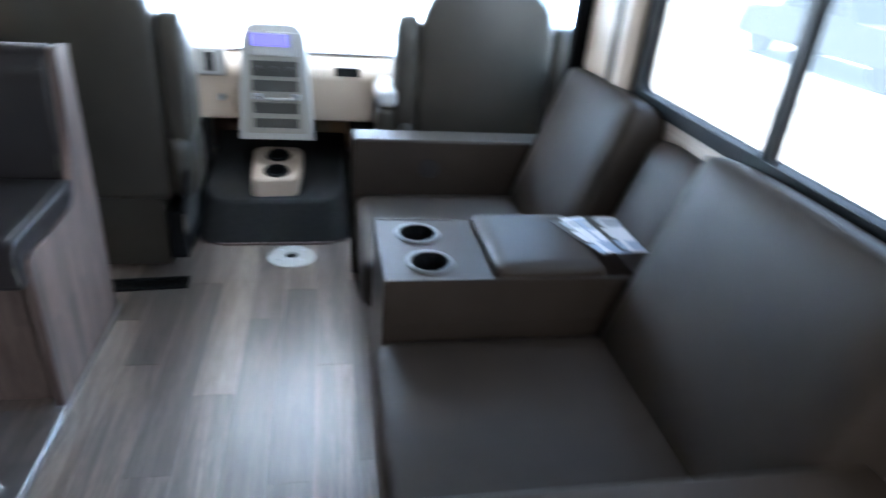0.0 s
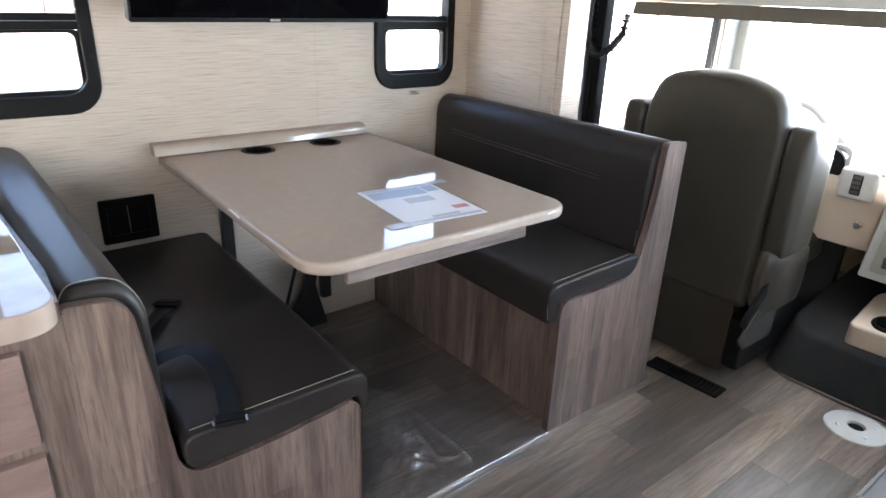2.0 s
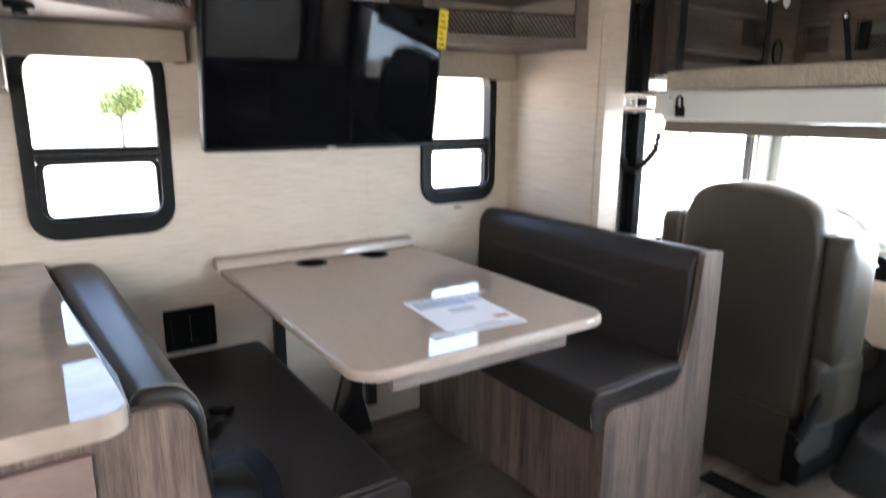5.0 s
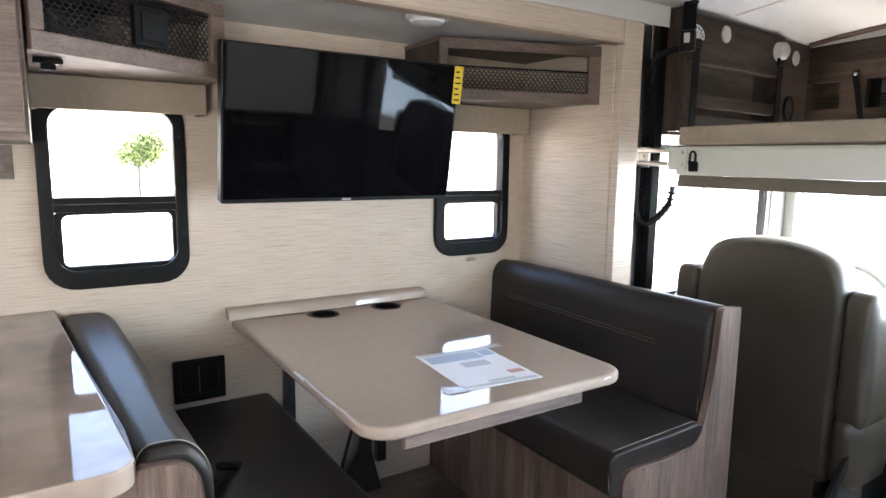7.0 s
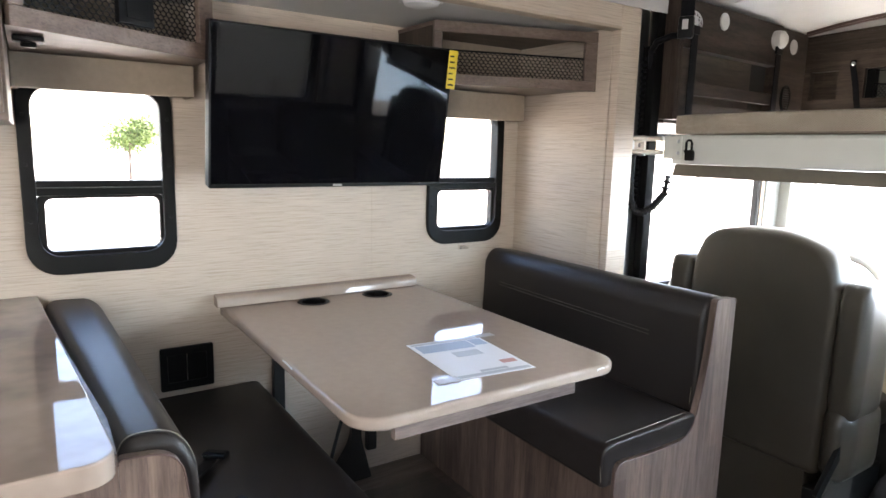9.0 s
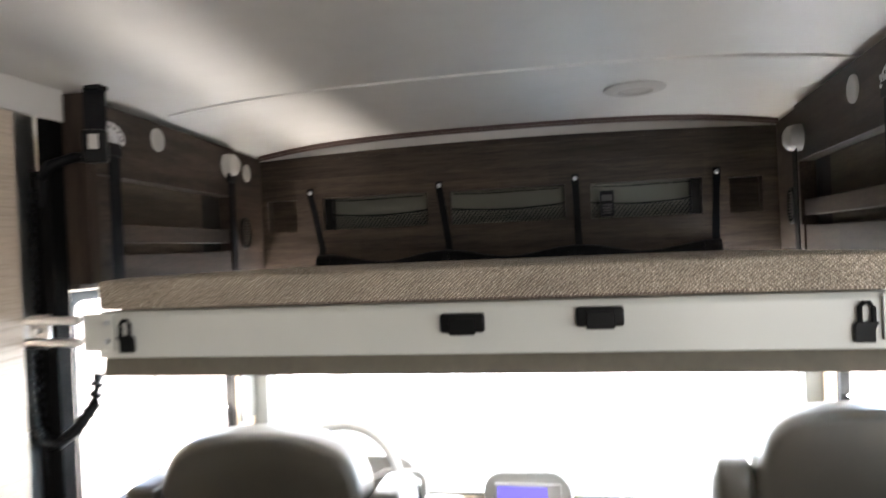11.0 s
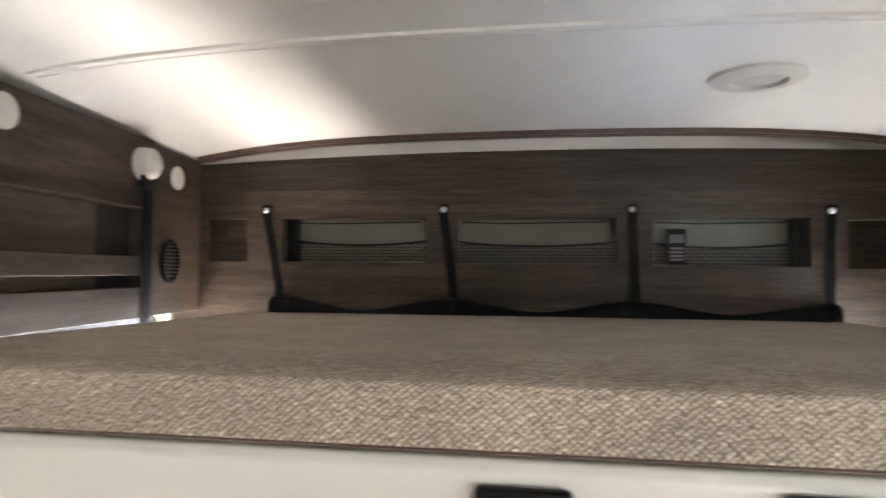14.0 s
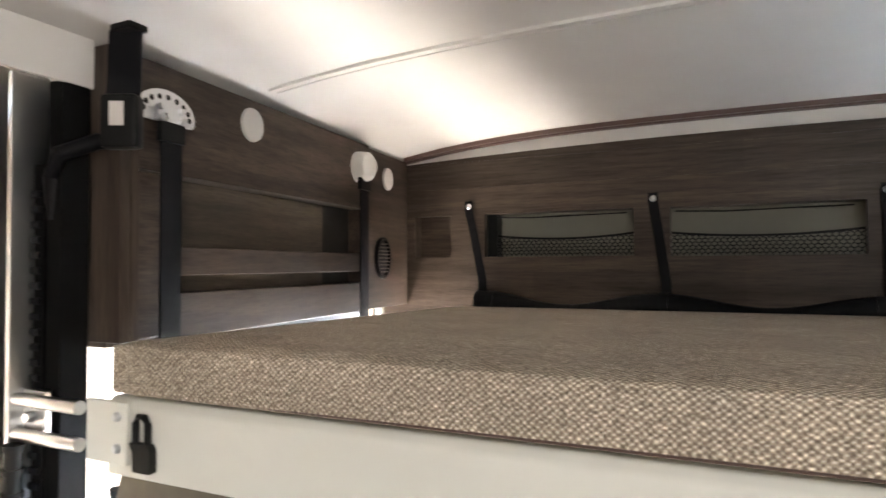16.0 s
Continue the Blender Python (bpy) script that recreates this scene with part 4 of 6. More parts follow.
for nm, y0, y1, z0, z1, lab in (("window_valance", -0.338, 0.118, 1.442, 1.534, "taupe fabric valance over the window"), ("window_valance", 1.0, 1.405, 1.425, 1.530, "taupe fabric valance behind the television")):
    v = thing(nm, (0.05, (y0 + y1) / 2, z0), lab, "valance")
    part("front_board", boxes((0.086, 0.104, y0, y1, z0, z1), bev=0.004), M_FABRIC, v)
    part("return_board", boxes((0.002, 0.0855, y1 - 0.016, y1, z0, z1), bev=0.003), M_FABRIC, v)
    part("return_board", boxes((0.002, 0.0855, y0, y0 + 0.016, z0, z1), bev=0.003), M_FABRIC, v)
    part("shade_roll", tube([(0.045, y0 + 0.02, z0 + 0.05), (0.045, y1 - 0.02, z0 + 0.05)], 0.022), M_FABRIC, v)

lab = thing("wall_label", (0.0, 1.20, 0.90), "tiny printed label on the wall under the window", "label")
part("card", boxes((0.0005, 0.0015, 1.165, 1.222, 0.893, 0.913)), M_PUTTY, lab)
for k in range(3):
    part("text_bar", boxes((0.0016, 0.002, 1.172, 1.215 - 0.006 * k, 0.896 + 0.005 * k, 0.8985 + 0.005 * k)), M_CUPRIM, lab)

disc = thing("ceiling_light", (0.445, 0.697, 1.715), "round white flush light in the slide-out ceiling", "light")
part("dome", lathe([(0, 1.722), (0.03, 1.7235), (0.05, 1.729), (0.056, 1.738)], (0.445, 0.697, 0), "z", 32), M_LENS, disc)
part("rim", lathe([(0.0565, 1.738), (0.060, 1.735), (0.066, 1.738), (0.068, 1.7495)], (0.445, 0.697, 0), "z", 32, False), M_LENS, disc)

# seat belts on the near bench
def seat_belt(lap, strap, lap_side, strap_side, end, turn, bright=True):
    belt = thing("seat_belt", (end[0], end[1], 0.488), "black webbing seat belt with a metal buckle lying on the seat", "seat belt", "seat belts on the bench")
    if lap:
        part("webbing", ribbon(lap, 0.044, 0.0022, lap_side), M_BELT, belt)
    part("webbing", ribbon(strap, 0.046, 0.0022, strap_side), M_BELT, belt)
    m = Matrix.Translation(end) @ pose(0, 0, 0, 0, 0, turn)
    bk = part("buckle", moved(box(-0.017, 0.017, -0.030, 0.030, 0.0, 0.013, 0.004), m), M_BLACK, belt, "black buckle body")
    part("buckle_bar", moved(tube([(0.0185, -0.029, 0.012), (0.0185, 0.029, 0.012)], 0.0012, 8), m), M_BLACK, bk)
    part("slider", moved(box(-0.006, 0.010, -0.026, 0.026, 0.0135, 0.0165, 0.0012), m), M_BELT, bk)
    for y in (-0.027, 0.027):
        part("buckle_end", moved(tube([(0.004, y * 1.13, 0.012), (0.018, y * 1.13, 0.012)], 0.0020, 8), m), M_ZINC if bright else M_BLACK, bk)


seat_belt([(0.790, -0.088, 0.495), (0.798, -0.055, 0.512), (0.806, -0.020, 0.524), (0.812, 0.012, 0.527)],
          [(0.806, 0.012, 0.530), (0.850, 0.030, 0.534), (0.905, 0.040, 0.526), (0.965, 0.038, 0.512), (1.02, 0.026, 0.502), (1.058, 0.014, 0.497)], (1, 0.25, 0), (-0.2, 1, 0.25), (1.066, 0.012, 0.489), -16)
seat_belt(None, [(0.655, -0.088, 0.496), (0.635, -0.045, 0.506), (0.590, -0.005, 0.507), (0.540, 0.030, 0.499)], None, (0.6, 0.75, 0.25), (0.505, 0.052, 0.489), -38, False)

# paper taped on the table
paper = thing("info_sheet", (0.84, 0.62, 0.7725), "printed sheet taped to the tabletop", "paper")
PM = Matrix.Translation((0.842, 0.622, 0.7728)) @ pose(0, 0, 0, 0, 0, -5)
part("sheet", moved(box(-0.145, 0.145, -0.112, 0.112, 0, 0.0006), PM), M_PAPER, paper, rounded=False)
M_INKB = plain("blue_print", (0.33, 0.40, 0.52), 0.5)
M_INKR = plain("red_print", (0.45, 0.22, 0.20), 0.5)
M_INKG = plain("grey_print", (0.42, 0.44, 0.48), 0.5)
M_TAPE = plain("clear_tape", (0.30, 0.25, 0.21), 0.3)
for x0, x1, y0, y1, mm in ((-0.14, -0.125, -0.105, 0.10, M_INKG), (-0.12, -0.06, -0.10, 0.06, M_INKB), (-0.12, -0.07, 0.065, 0.105, M_INKB), (-0.04, 0.0, -0.03, 0.05, M_INKG), (0.06, 0.085, 0.055, 0.10, M_INKR), (0.105, 0.118, -0.03, 0.05, M_INKG), (0.122, 0.138, -0.105, 0.105, M_INKG)):
    part("print_block", moved(box(x0, x1, y0, y1, 0.0007, 0.0010), PM), mm, paper, rounded=False)
for y in (-0.135, 0.135):
    part("tape", moved(box(0.118 if y < 0 else -0.155, 0.150 if y < 0 else -0.125, y - 0.03, y + 0.03, 0.0007, 0.0012), PM), M_TAPE, paper, rounded=False)

# plastic film over the slide-out floor edge
fm, fn, fl, fb = material("clear_plastic_film")
fo = fn["Material Output"]
tr, gl, mx, fr = fn.new("ShaderNodeBsdfTransparent"), fn.new("ShaderNodeBsdfGlossy"), fn.new("ShaderNodeMixShader"), fn.new("ShaderNodeFresnel")
tr.inputs[0].default_value = (0.93, 0.93, 0.93, 1)
gl.inputs["Roughness"].default_value = 0.20
fr.inputs[0].default_value = 2.1
fl.new(fr.outputs[0], mx.inputs[0])
fl.new(tr.outputs[0], mx.inputs[1])
fl.new(gl.outputs[0], mx.inputs[2])
nz = noise_tex(fn, fl, coords(fn, fl, (1, 1, 1)), 11, 3, 0.5)
bp = fn.new("ShaderNodeBump")
bp.inputs["Strength"].default_value, bp.inputs["Distance"].default_value = 0.5, 0.012
fl.new(nz.outputs[0], bp.inputs["Height"])
fl.new(bp.outputs[0], gl.inputs["Normal"])
milk, mx2 = fn.new("ShaderNodeBsdfDiffuse"), fn.new("ShaderNodeMixShader")
milk.inputs[0].default_value = (0.75, 0.75, 0.76, 1)
mx2.inputs[0].default_value = 0.05
fl.new(mx.outputs[0], mx2.inputs[1])
fl.new(milk.outputs[0], mx2.inputs[2])
fl.new(mx2.outputs[0], fo.inputs["Surface"])
FOLDS = ((0.745, 0.685, 1.005, 0.690, 0.010), (0.79, 0.64, 0.97, 0.612, 0.009), (0.97, 0.612, 1.01, 0.675, 0.010), (0.60, 0.40, 0.86, 0.47, 0.005), (0.93, 0.56, 1.04, 0.44, 0.009))


def fold_height(x, y):
    """Sharp creases in the film along straight folds."""
    h = 0.0
    for ax, ay, bx_, by_, top_h in FOLDS:
        dx, dy = bx_ - ax, by_ - ay
        f = max(0.0, min(1.0, ((x - ax) * dx + (y - ay) * dy) / (dx * dx + dy * dy)))
        d = math.hypot(x - ax - f * dx, y - ay - f * dy) + 0.004 * noise.noise(Vector((x * 30, y * 30, 2)))
        h = max(h, top_h * max(0.0, 1 - abs(d) / 0.009))
    return h


film = bmesh.new()
bmesh.ops.create_grid(film, x_segments=220, y_segments=150, size=0.5)
for v in film.verts:
    u, w = v.co.x + 0.5, v.co.y + 0.5
    y = 0.31 + 0.640 * w
    x = 0.15 + 0.922 * min(1.0, u / 0.95)
    n1 = noise.noise(Vector((x * 9, y * 7, 3)))
    ridge = 1 - abs(noise.noise(Vector((x * 24, y * 22, 9)))) * 2
    z = 0.0300 + 0.002 * max(0.0, n1) + fold_height(x, y)
    crumple = math.exp(-(((x - 0.93) / 0.05) ** 2 + ((y - 0.53) / 0.07) ** 2))
    z += 0.024 * crumple * max(0.0, ridge)
    z += 0.020 * math.exp(-(((x - 1.015) / 0.020) ** 2 + ((y - 0.675) / 0.020) ** 2))
    rise = max(0.0, min(1.0, (x - 0.985) / 0.06))
    lift = 0.017 * rise * rise * (3 - 2 * rise) * (0.8 + 0.5 * n1)
    z += lift + 0.010 * rise * max(0.0, ridge) * max(0.0, (y - 0.80) / 0.13)
    if u > 0.95:
        a = (u - 0.95) / 0.05 * math.pi / 2
        x += (0.022 + 0.014 * n1) * math.sin(a)
        z = 0.006 + (z - 0.006) * max(0.0, math.cos(a)) ** 0.8
    v.co = Vector((x, y, z))
sheet = solid("plastic_film", film, fm, "wrinkled clear protective film over the raised floor edge", "plastic sheet")
sheet.visible_shadow = False

# floor vent and plate
vent = thing("floor_vent", (1.12, 1.64, 0.0), "black slotted floor vent beside the bench", "vent")
part("frame", moved(ring(round_rect(-0.14, 0.14, -0.042, 0.042, 0.004, 2), round_rect(-0.125, 0.125, -0.027, 0.027, 0.002, 2), "z", 0.0005, 0.006, 0.001), Matrix.Translation((1.118, 1.640, 0)) @ pose(0, 0, 0, 0, 0, 4)), M_BLACK, vent)
part("tray", moved(box(-0.125, 0.125, -0.027, 0.027, 0.0004, 0.001), Matrix.Translation((1.118, 1.640, 0)) @ pose(0, 0, 0, 0, 0, 4)), M_BLACK, vent)
for k in range(16):
    part("slat", moved(box(-0.118 + k * 0.0155, -0.112 + k * 0.0155, -0.027, 0.027, 0.001, 0.005), Matrix.Translation((1.118, 1.640, 0)) @ pose(0, 0, 0, 0, 0, 4)), M_BLACK, vent)
plate = thing("floor_plate", (1.62, 1.845, 0.0), "round white table-leg plate screwed to the floor", "floor plate")
part("disc", lathe([(0.024, 0.001), (0.024, 0.005), (0.028, 0.010), (0.07, 0.008), (0.092, 0.004), (0.094, 0.0005)], (1.62, 1.845, 0), "z", 40, False), M_DISC, plate)
part("socket", lathe([(0, 0.0012), (0.0235, 0.0015)], (1.62, 1.845, 0), "z", 24), M_WEB, plate)
for k in range(4):
    a = radians(45 + 90 * k)
    part("screw", lathe([(0, 0.0105), (0.006, 0.010), (0.007, 0.007)], (1.62 + 0.06 * math.cos(a), 1.845 + 0.06 * math.sin(a), 0), "z", 10), M_ZINC, plate)

# ---- drop-down bunk over the cab ----
CX = 1.47
bed = thing("drop_down_bunk", (CX, 1.64, 1.22), "raised drop-down bunk with a grey-white steel front rail", "bunk bed")
part("front_rail", prism(soft_path([(1.630, 1.275, 0.004), (1.630, 1.366, 0.004), (1.638, 1.377, 0.004), (1.672, 1.377, 0.004), (1.672, 1.275, 0.004)]), "x", 0.665, 2.275, 0.002), M_BOARD, bed)
part("deck", boxes((0.665, 2.275, 1.675, 2.735, 1.345, 1.374)), M_PUTTY, bed)
part("valance", prism([(1.645, 1.232), (1.660, 1.232), (1.672, 1.274), (1.655, 1.274)], "x", 0.66, 2.28, 0.002), plain("dark_taupe_fabric", (0.15, 0.13, 0.10), 0.85, scale=400, bumpy=0.4), bed, "dark taupe fabric valance under the rail")
# white here serves as a reflector that brightens the floor
part("underside", boxes((0.665, 2.275, 1.675, 2.73, 1.315, 1.344)), M_LENS, bed, "smooth underside panel, white to throw light onto the floor")
for x, z in ((1.44, 1.357), (1.703, 1.364)):
    h = part("rail_latch", boxes((x, x + 0.088, 1.612, 1.6295, z - 0.038, z), bev=0.006), M_BLACK, bed, "black plastic latch handle")
    part("grip", boxes((x + 0.018, x + 0.070, 1.606, 1.6118, z - 0.042, z - 0.008), bev=0.003), M_BLACK, h)


def rail_end(x, s):
    """Corner plate, pins and black hook at one end of the rail."""
    pl = part("corner_plate", boxes((min(x, x + s * 0.078), max(x, x + s * 0.078), 1.622, 1.6295, 1.292, 1.374), bev=0.003), M_BOARD, bed)
    for z in (1.355, 1.314):
        part("bolt", lathe([(0, -0.006), (0.0045, -0.0055), (0.0065, -0.002), (0.0065, 0)], (x + s * 0.062, 1.622, z), "y", 12), M_ZINC, pl)
    part("lock_lug", prism(soft_path([(x + s * 0.085, 1.325, 0.003), (x + s * 0.12, 1.325, 0.003), (x + s * 0.125, 1.318, 0.003), (x + s * 0.125, 1.288, 0.004), (x + s * 0.092, 1.288, 0.004), (x + s * 0.092, 1.312, 0.003)]), "y", 1.619, 1.6295, 0.002), M_BLACK, bed, "black padlock-shaped hook")
    part("lock_loop", tube([(x + s * 0.093, 1.624, 1.325), (x + s * 0.093, 1.624, 1.35), (x + s * 0.099, 1.624, 1.358), (x + s * 0.109, 1.624, 1.358), (x + s * 0.115, 1.624, 1.35), (x + s * 0.115, 1.624, 1.325)], 0.0045, 8), M_BLACK, bed)
    for z in (1.363, 1.314):
        part("guide_pin", tube([(x - s * 0.135, 1.612, z), (x + s * 0.002, 1.612, z)], 0.0095, 14), M_ALU, bed)
    br = part("guide_bracket", boxes((min(x - s * 0.136, x - s * 0.085), max(x - s * 0.136, x - s * 0.085), 1.621, 1.632, 1.30, 1.376), bev=0.003), M_ALU, bed)
    part("hex_bolt", lathe([(0, -0.012), (0.007, -0.012), (0.008, -0.001)], (x - s * 0.108, 1.62, 1.340), "y", 6), M_ZINC, br)


rail_end(0.632, 1)
rail_end(2.308, -1)
mattress = thing("bunk_mattress", (CX, 2.2, 1.378), "thin bunk mattress in brown and beige woven cover", "mattress")
cover = cushion(0.664, 2.276, 1.632, 2.742, 1.378, 1.4495, 0.011, 0.003, 30)
for v in cover.verts:
    if v.co.z > 1.41:
        v.co.z -= 0.018 * max(0.0, (v.co.y - 1.66) / 1.10)
part("cover", cover, M_WEAVE, mattress)
part("lower_seam", tube([(0.70, 1.6355, 1.3845), (1.1, 1.6315, 1.3845), (1.47, 1.6300, 1.3845), (1.85, 1.6315, 1.3845), (2.24, 1.6355, 1.3845)], 0.0014, 6), M_BROWNTRIM, mattress, "dark brown seam along the lower edge")


def track(s, x0, group="bunk lift tracks"):
    """Lift track: two aluminium channels with a toothed rack between."""
    def sp(a, b):
        p, q = x0 + s * a, x0 + s * b
        return (min(p, q), max(p, q))
    th = thing("lift_track", (x0, 1.62, 0.3), "aluminium lift track with a black toothed rack on the wall", "lift track", group)
    part("channel", boxes((*sp(0.0, 0.018), 1.590, 1.66, 0.3, 1.84), bev=0.002), M_ALU, th)
    part("web", boxes((*sp(0.0185, 0.034), 1.625, 1.66, 0.3, 1.84)), M_ALU, th)
    part("channel", boxes((*sp(0.0345, 0.044), 1.600, 1.66, 0.3, 1.83), bev=0.002), M_ALU, th)
    rk = part("rack", boxes((*sp(0.046, 0.068), 1.632, 1.67, 0.3, 1.70)), M_HOLE, th)
    for k in range(26):
        z = 1.10 + k * 0.022
        part("tooth", boxes((*sp(0.046, 0.066), 1.626, 1.6315, z, z + 0.010), bev=0.002), M_WEB, rk)
    part("cover", boxes((*sp(0.069, 0.100), 1.636, 1.68, 0.3, 1.82), bev=0.003), M_HOLE, th)
    return th


track(1, 0.455)
track(-1, 2.69)
part_base = thing("cable_chain", (0.53, 1.68, 1.07), "black corrugated cable loop hanging by the driver's door", "cable")
loop = [(0.513, 1.600, 1.30), (0.511, 1.600, 1.20), (0.515, 1.602, 1.13), (0.530, 1.610, 1.095), (0.555, 1.625, 1.085), (0.585, 1.645, 1.11), (0.605, 1.68, 1.16), (0.615, 1.685, 1.23)]
part("conduit", tube(loop, 0.012, 10), M_BLACK, part_base)
for i in range(len(loop) - 1):
    a, b = Vector(loop[i]), Vector(loop[i + 1])
    for f in (0.0, 0.33, 0.66):
        p = a.lerp(b, f)
        d = (b - a).normalized() * 0.004
        part("rib", tube([p - d, p + d], 0.0145, 10), M_BLACK, part_base)
hose = thing("cable_hose", (0.58, 1.62, 1.69), "black hose entering the bunk panel", "cable")
part("hose", tube([(0.530, 1.645, 1.62), (0.535, 1.635, 1.68), (0.56, 1.63, 1.71), (0.60, 1.66, 1.73), (0.61, 1.70, 1.735)], 0.012, 10), M_WEB, hose)

# wood side and head panels
for s, nm in ((1, "wall_bunk_left"), (-1, "wall_bunk_right")):
    def X(a):
        return (CX if s > 0 else CX - 0.006) + s * (a - CX)
    def slant(bm):
        """The side panels draw in towards the cab's rear opening."""
        for v in bm.verts:
            v.co.x += s * (0.058 - 0.0909 * (v.co.y - 1.70))
        return bm
    def flat(x0, x1, *r, **k):
        return boxes((min(X(x0), X(x1)), max(X(x0), X(x1)), *r), **k)
    def bx(*r, **k):
        return slant(flat(*r, **k))
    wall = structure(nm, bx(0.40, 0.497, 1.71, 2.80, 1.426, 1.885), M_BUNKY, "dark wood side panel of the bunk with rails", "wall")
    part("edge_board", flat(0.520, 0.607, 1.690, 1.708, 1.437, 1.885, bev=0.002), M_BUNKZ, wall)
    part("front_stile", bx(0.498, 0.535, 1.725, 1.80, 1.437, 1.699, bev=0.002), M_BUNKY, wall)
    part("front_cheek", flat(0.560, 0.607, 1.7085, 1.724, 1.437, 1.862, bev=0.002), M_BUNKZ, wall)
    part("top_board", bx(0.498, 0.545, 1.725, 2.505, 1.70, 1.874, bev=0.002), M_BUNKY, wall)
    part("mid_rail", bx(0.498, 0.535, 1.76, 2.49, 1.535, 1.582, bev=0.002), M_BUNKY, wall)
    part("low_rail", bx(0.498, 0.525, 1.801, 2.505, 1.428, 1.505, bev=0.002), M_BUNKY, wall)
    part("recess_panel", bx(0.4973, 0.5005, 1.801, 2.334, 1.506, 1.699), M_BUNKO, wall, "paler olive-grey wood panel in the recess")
    # flat near-black sheet stands in for the dark of the deeper opening
    part("recess_end_shade", bx(0.4973, 0.4995, 2.335, 2.469, 1.506, 1.699), M_BUNKD, wall, "near-black sheet painted for the shade of the recess's deep end")
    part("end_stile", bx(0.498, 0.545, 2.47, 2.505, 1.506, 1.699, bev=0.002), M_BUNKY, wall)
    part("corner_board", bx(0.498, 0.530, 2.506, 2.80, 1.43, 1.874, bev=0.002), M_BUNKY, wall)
    bar = thing("bunk_frame_tube", (X(0.62), 1.9, 1.385), "white steel side tube of the bunk frame", "frame tube", "bunk side tubes")
    part("tube", boxes((min(X(0.612), X(0.632)), max(X(0.612), X(0.632)), 1.69, 2.74, 1.325, 1.355), bev=0.005), M_BOARD, bar)
    for y, z, big in ((2.0, 1.824, 0), (2.65, 1.803, 0), (1.78, 1.802, 1)) if s > 0 else ((2.0, 1.810, 0), (1.78, 1.790, 1)):
        if big:
            mp = thing("anchor_plate", (X(0.546), y, z), "zinc-plated strap anchor plate full of holes", "anchor plate", "strap anchor plates")
            xa = X(0.5465)
            prof = [(y + 0.062 * math.cos(radians(a)), z - 0.008 + 0.040 * math.sin(radians(a))) for a in range(-20, 201, 10)]
            part("plate", slant(prism(prof, "x", min(X(0.546), X(0.549)), max(X(0.546), X(0.549)), 0.0005)), M_ZINC, mp)
            for a in range(0, 181, 22):
                part("hole", slant(lathe([(0, 0.0006 * s), (0.0048, 0.0004 * s)], (X(0.549), y + 0.049 * math.cos(radians(a)), z - 0.008 + 0.028 * math.sin(radians(a))), "x", 10)), M_BLACK, mp)
            part("clamp", bx(0.5495, 0.556, y - 0.026, y + 0.026, z - 0.022, z + 0.004, bev=0.002), M_ZINC, mp)
            for dy in (-0.022, 0.022):
                for dz in (-0.018, 0.0):
                    part("screw", slant(lathe([(0, 0.008 * s), (0.005, 0.007 * s), (0.006, 0.0)], (X(0.556), y + dy, z + dz), "x", 10)), M_ZINC, mp)
        else:
            xb = 0.5455 if y < 2.6 else 0.5305
            cp = thing("cap_disc", (X(xb), y, z), "round white plastic cover cap on the wood panel", "cap", "cover caps in the bunk")
            part("cap", slant(lathe([(0, 0.008 * s), (0.026, 0.0075 * s), (0.032, 0.005 * s), (0.033, 0.0)], (X(xb), y, z), "x", 32)), M_DISC, cp)
    cp = thing("strap_cap", (X(0.56), 2.44, 1.81), "white plastic dome over the strap anchor", "cap", "cover caps in the bunk")
    part("dome", slant(lathe([(0, 0.05 * s), (0.022, 0.047 * s), (0.036, 0.035 * s), (0.040, 0.015 * s), (0.040, 0)], (X(0.546), 2.44, 1.806 if s > 0 else 1.766), "x", 28)), M_DISC, cp)
    for y, x, z1 in ((1.782, 0.556, 1.778), (2.44, 0.565, 1.775)):
        st = thing("lift_strap", (X(x), y, 1.40), "black webbing strap holding up the bunk", "strap", "bunk lift straps")
        part("webbing", slant(ribbon([(X(x), y, 1.40), (X(x), y, 1.5), (X(x), y + 0.001, 1.62), (X(x), y, z1)], 0.044, 0.003, (0, 1, 0))), M_WEB, st)
        part("keeper", bx(x - 0.006, x + 0.006, y - 0.026, y + 0.026, z1 - 0.03, z1 + 0.002, bev=0.002), M_BLACK, st)
    # oval speaker in the corner board
    sp = thing("oval_speaker", (X(0.531), 2.61, 1.57), "black oval speaker grille in the bunk corner", "speaker", "bunk speakers")
    oval = [(2.61 + 0.046 * math.cos(a), 1.572 + 0.060 * math.sin(a)) for a in [2 * math.pi * k / 32 for k in range(32)]]
    oval2 = [(2.61 + 0.038 * math.cos(a), 1.572 + 0.052 * math.sin(a)) for a in [2 * math.pi * k / 32 for k in range(32)]]
    part("surround", slant(ring(oval, oval2, "x", min(X(0.5305), X(0.542)), max(X(0.5305), X(0.542)), 0.002)), M_BLACK, sp)
    part("cone", slant(prism(oval2, "x", min(X(0.5305), X(0.533)), max(X(0.5305), X(0.533)))), M_BLACK, sp)
    for k in range(9):
        z = 1.532 + k * 0.010
        hw = 0.037 * math.sqrt(max(0.0, 1 - ((z - 1.572) / 0.052) ** 2))
        part("slat", bx(0.5335, 0.5415, 2.61 - hw, 2.61 + hw, z - 0.0014, z + 0.0014), M_CUPRIM, sp)

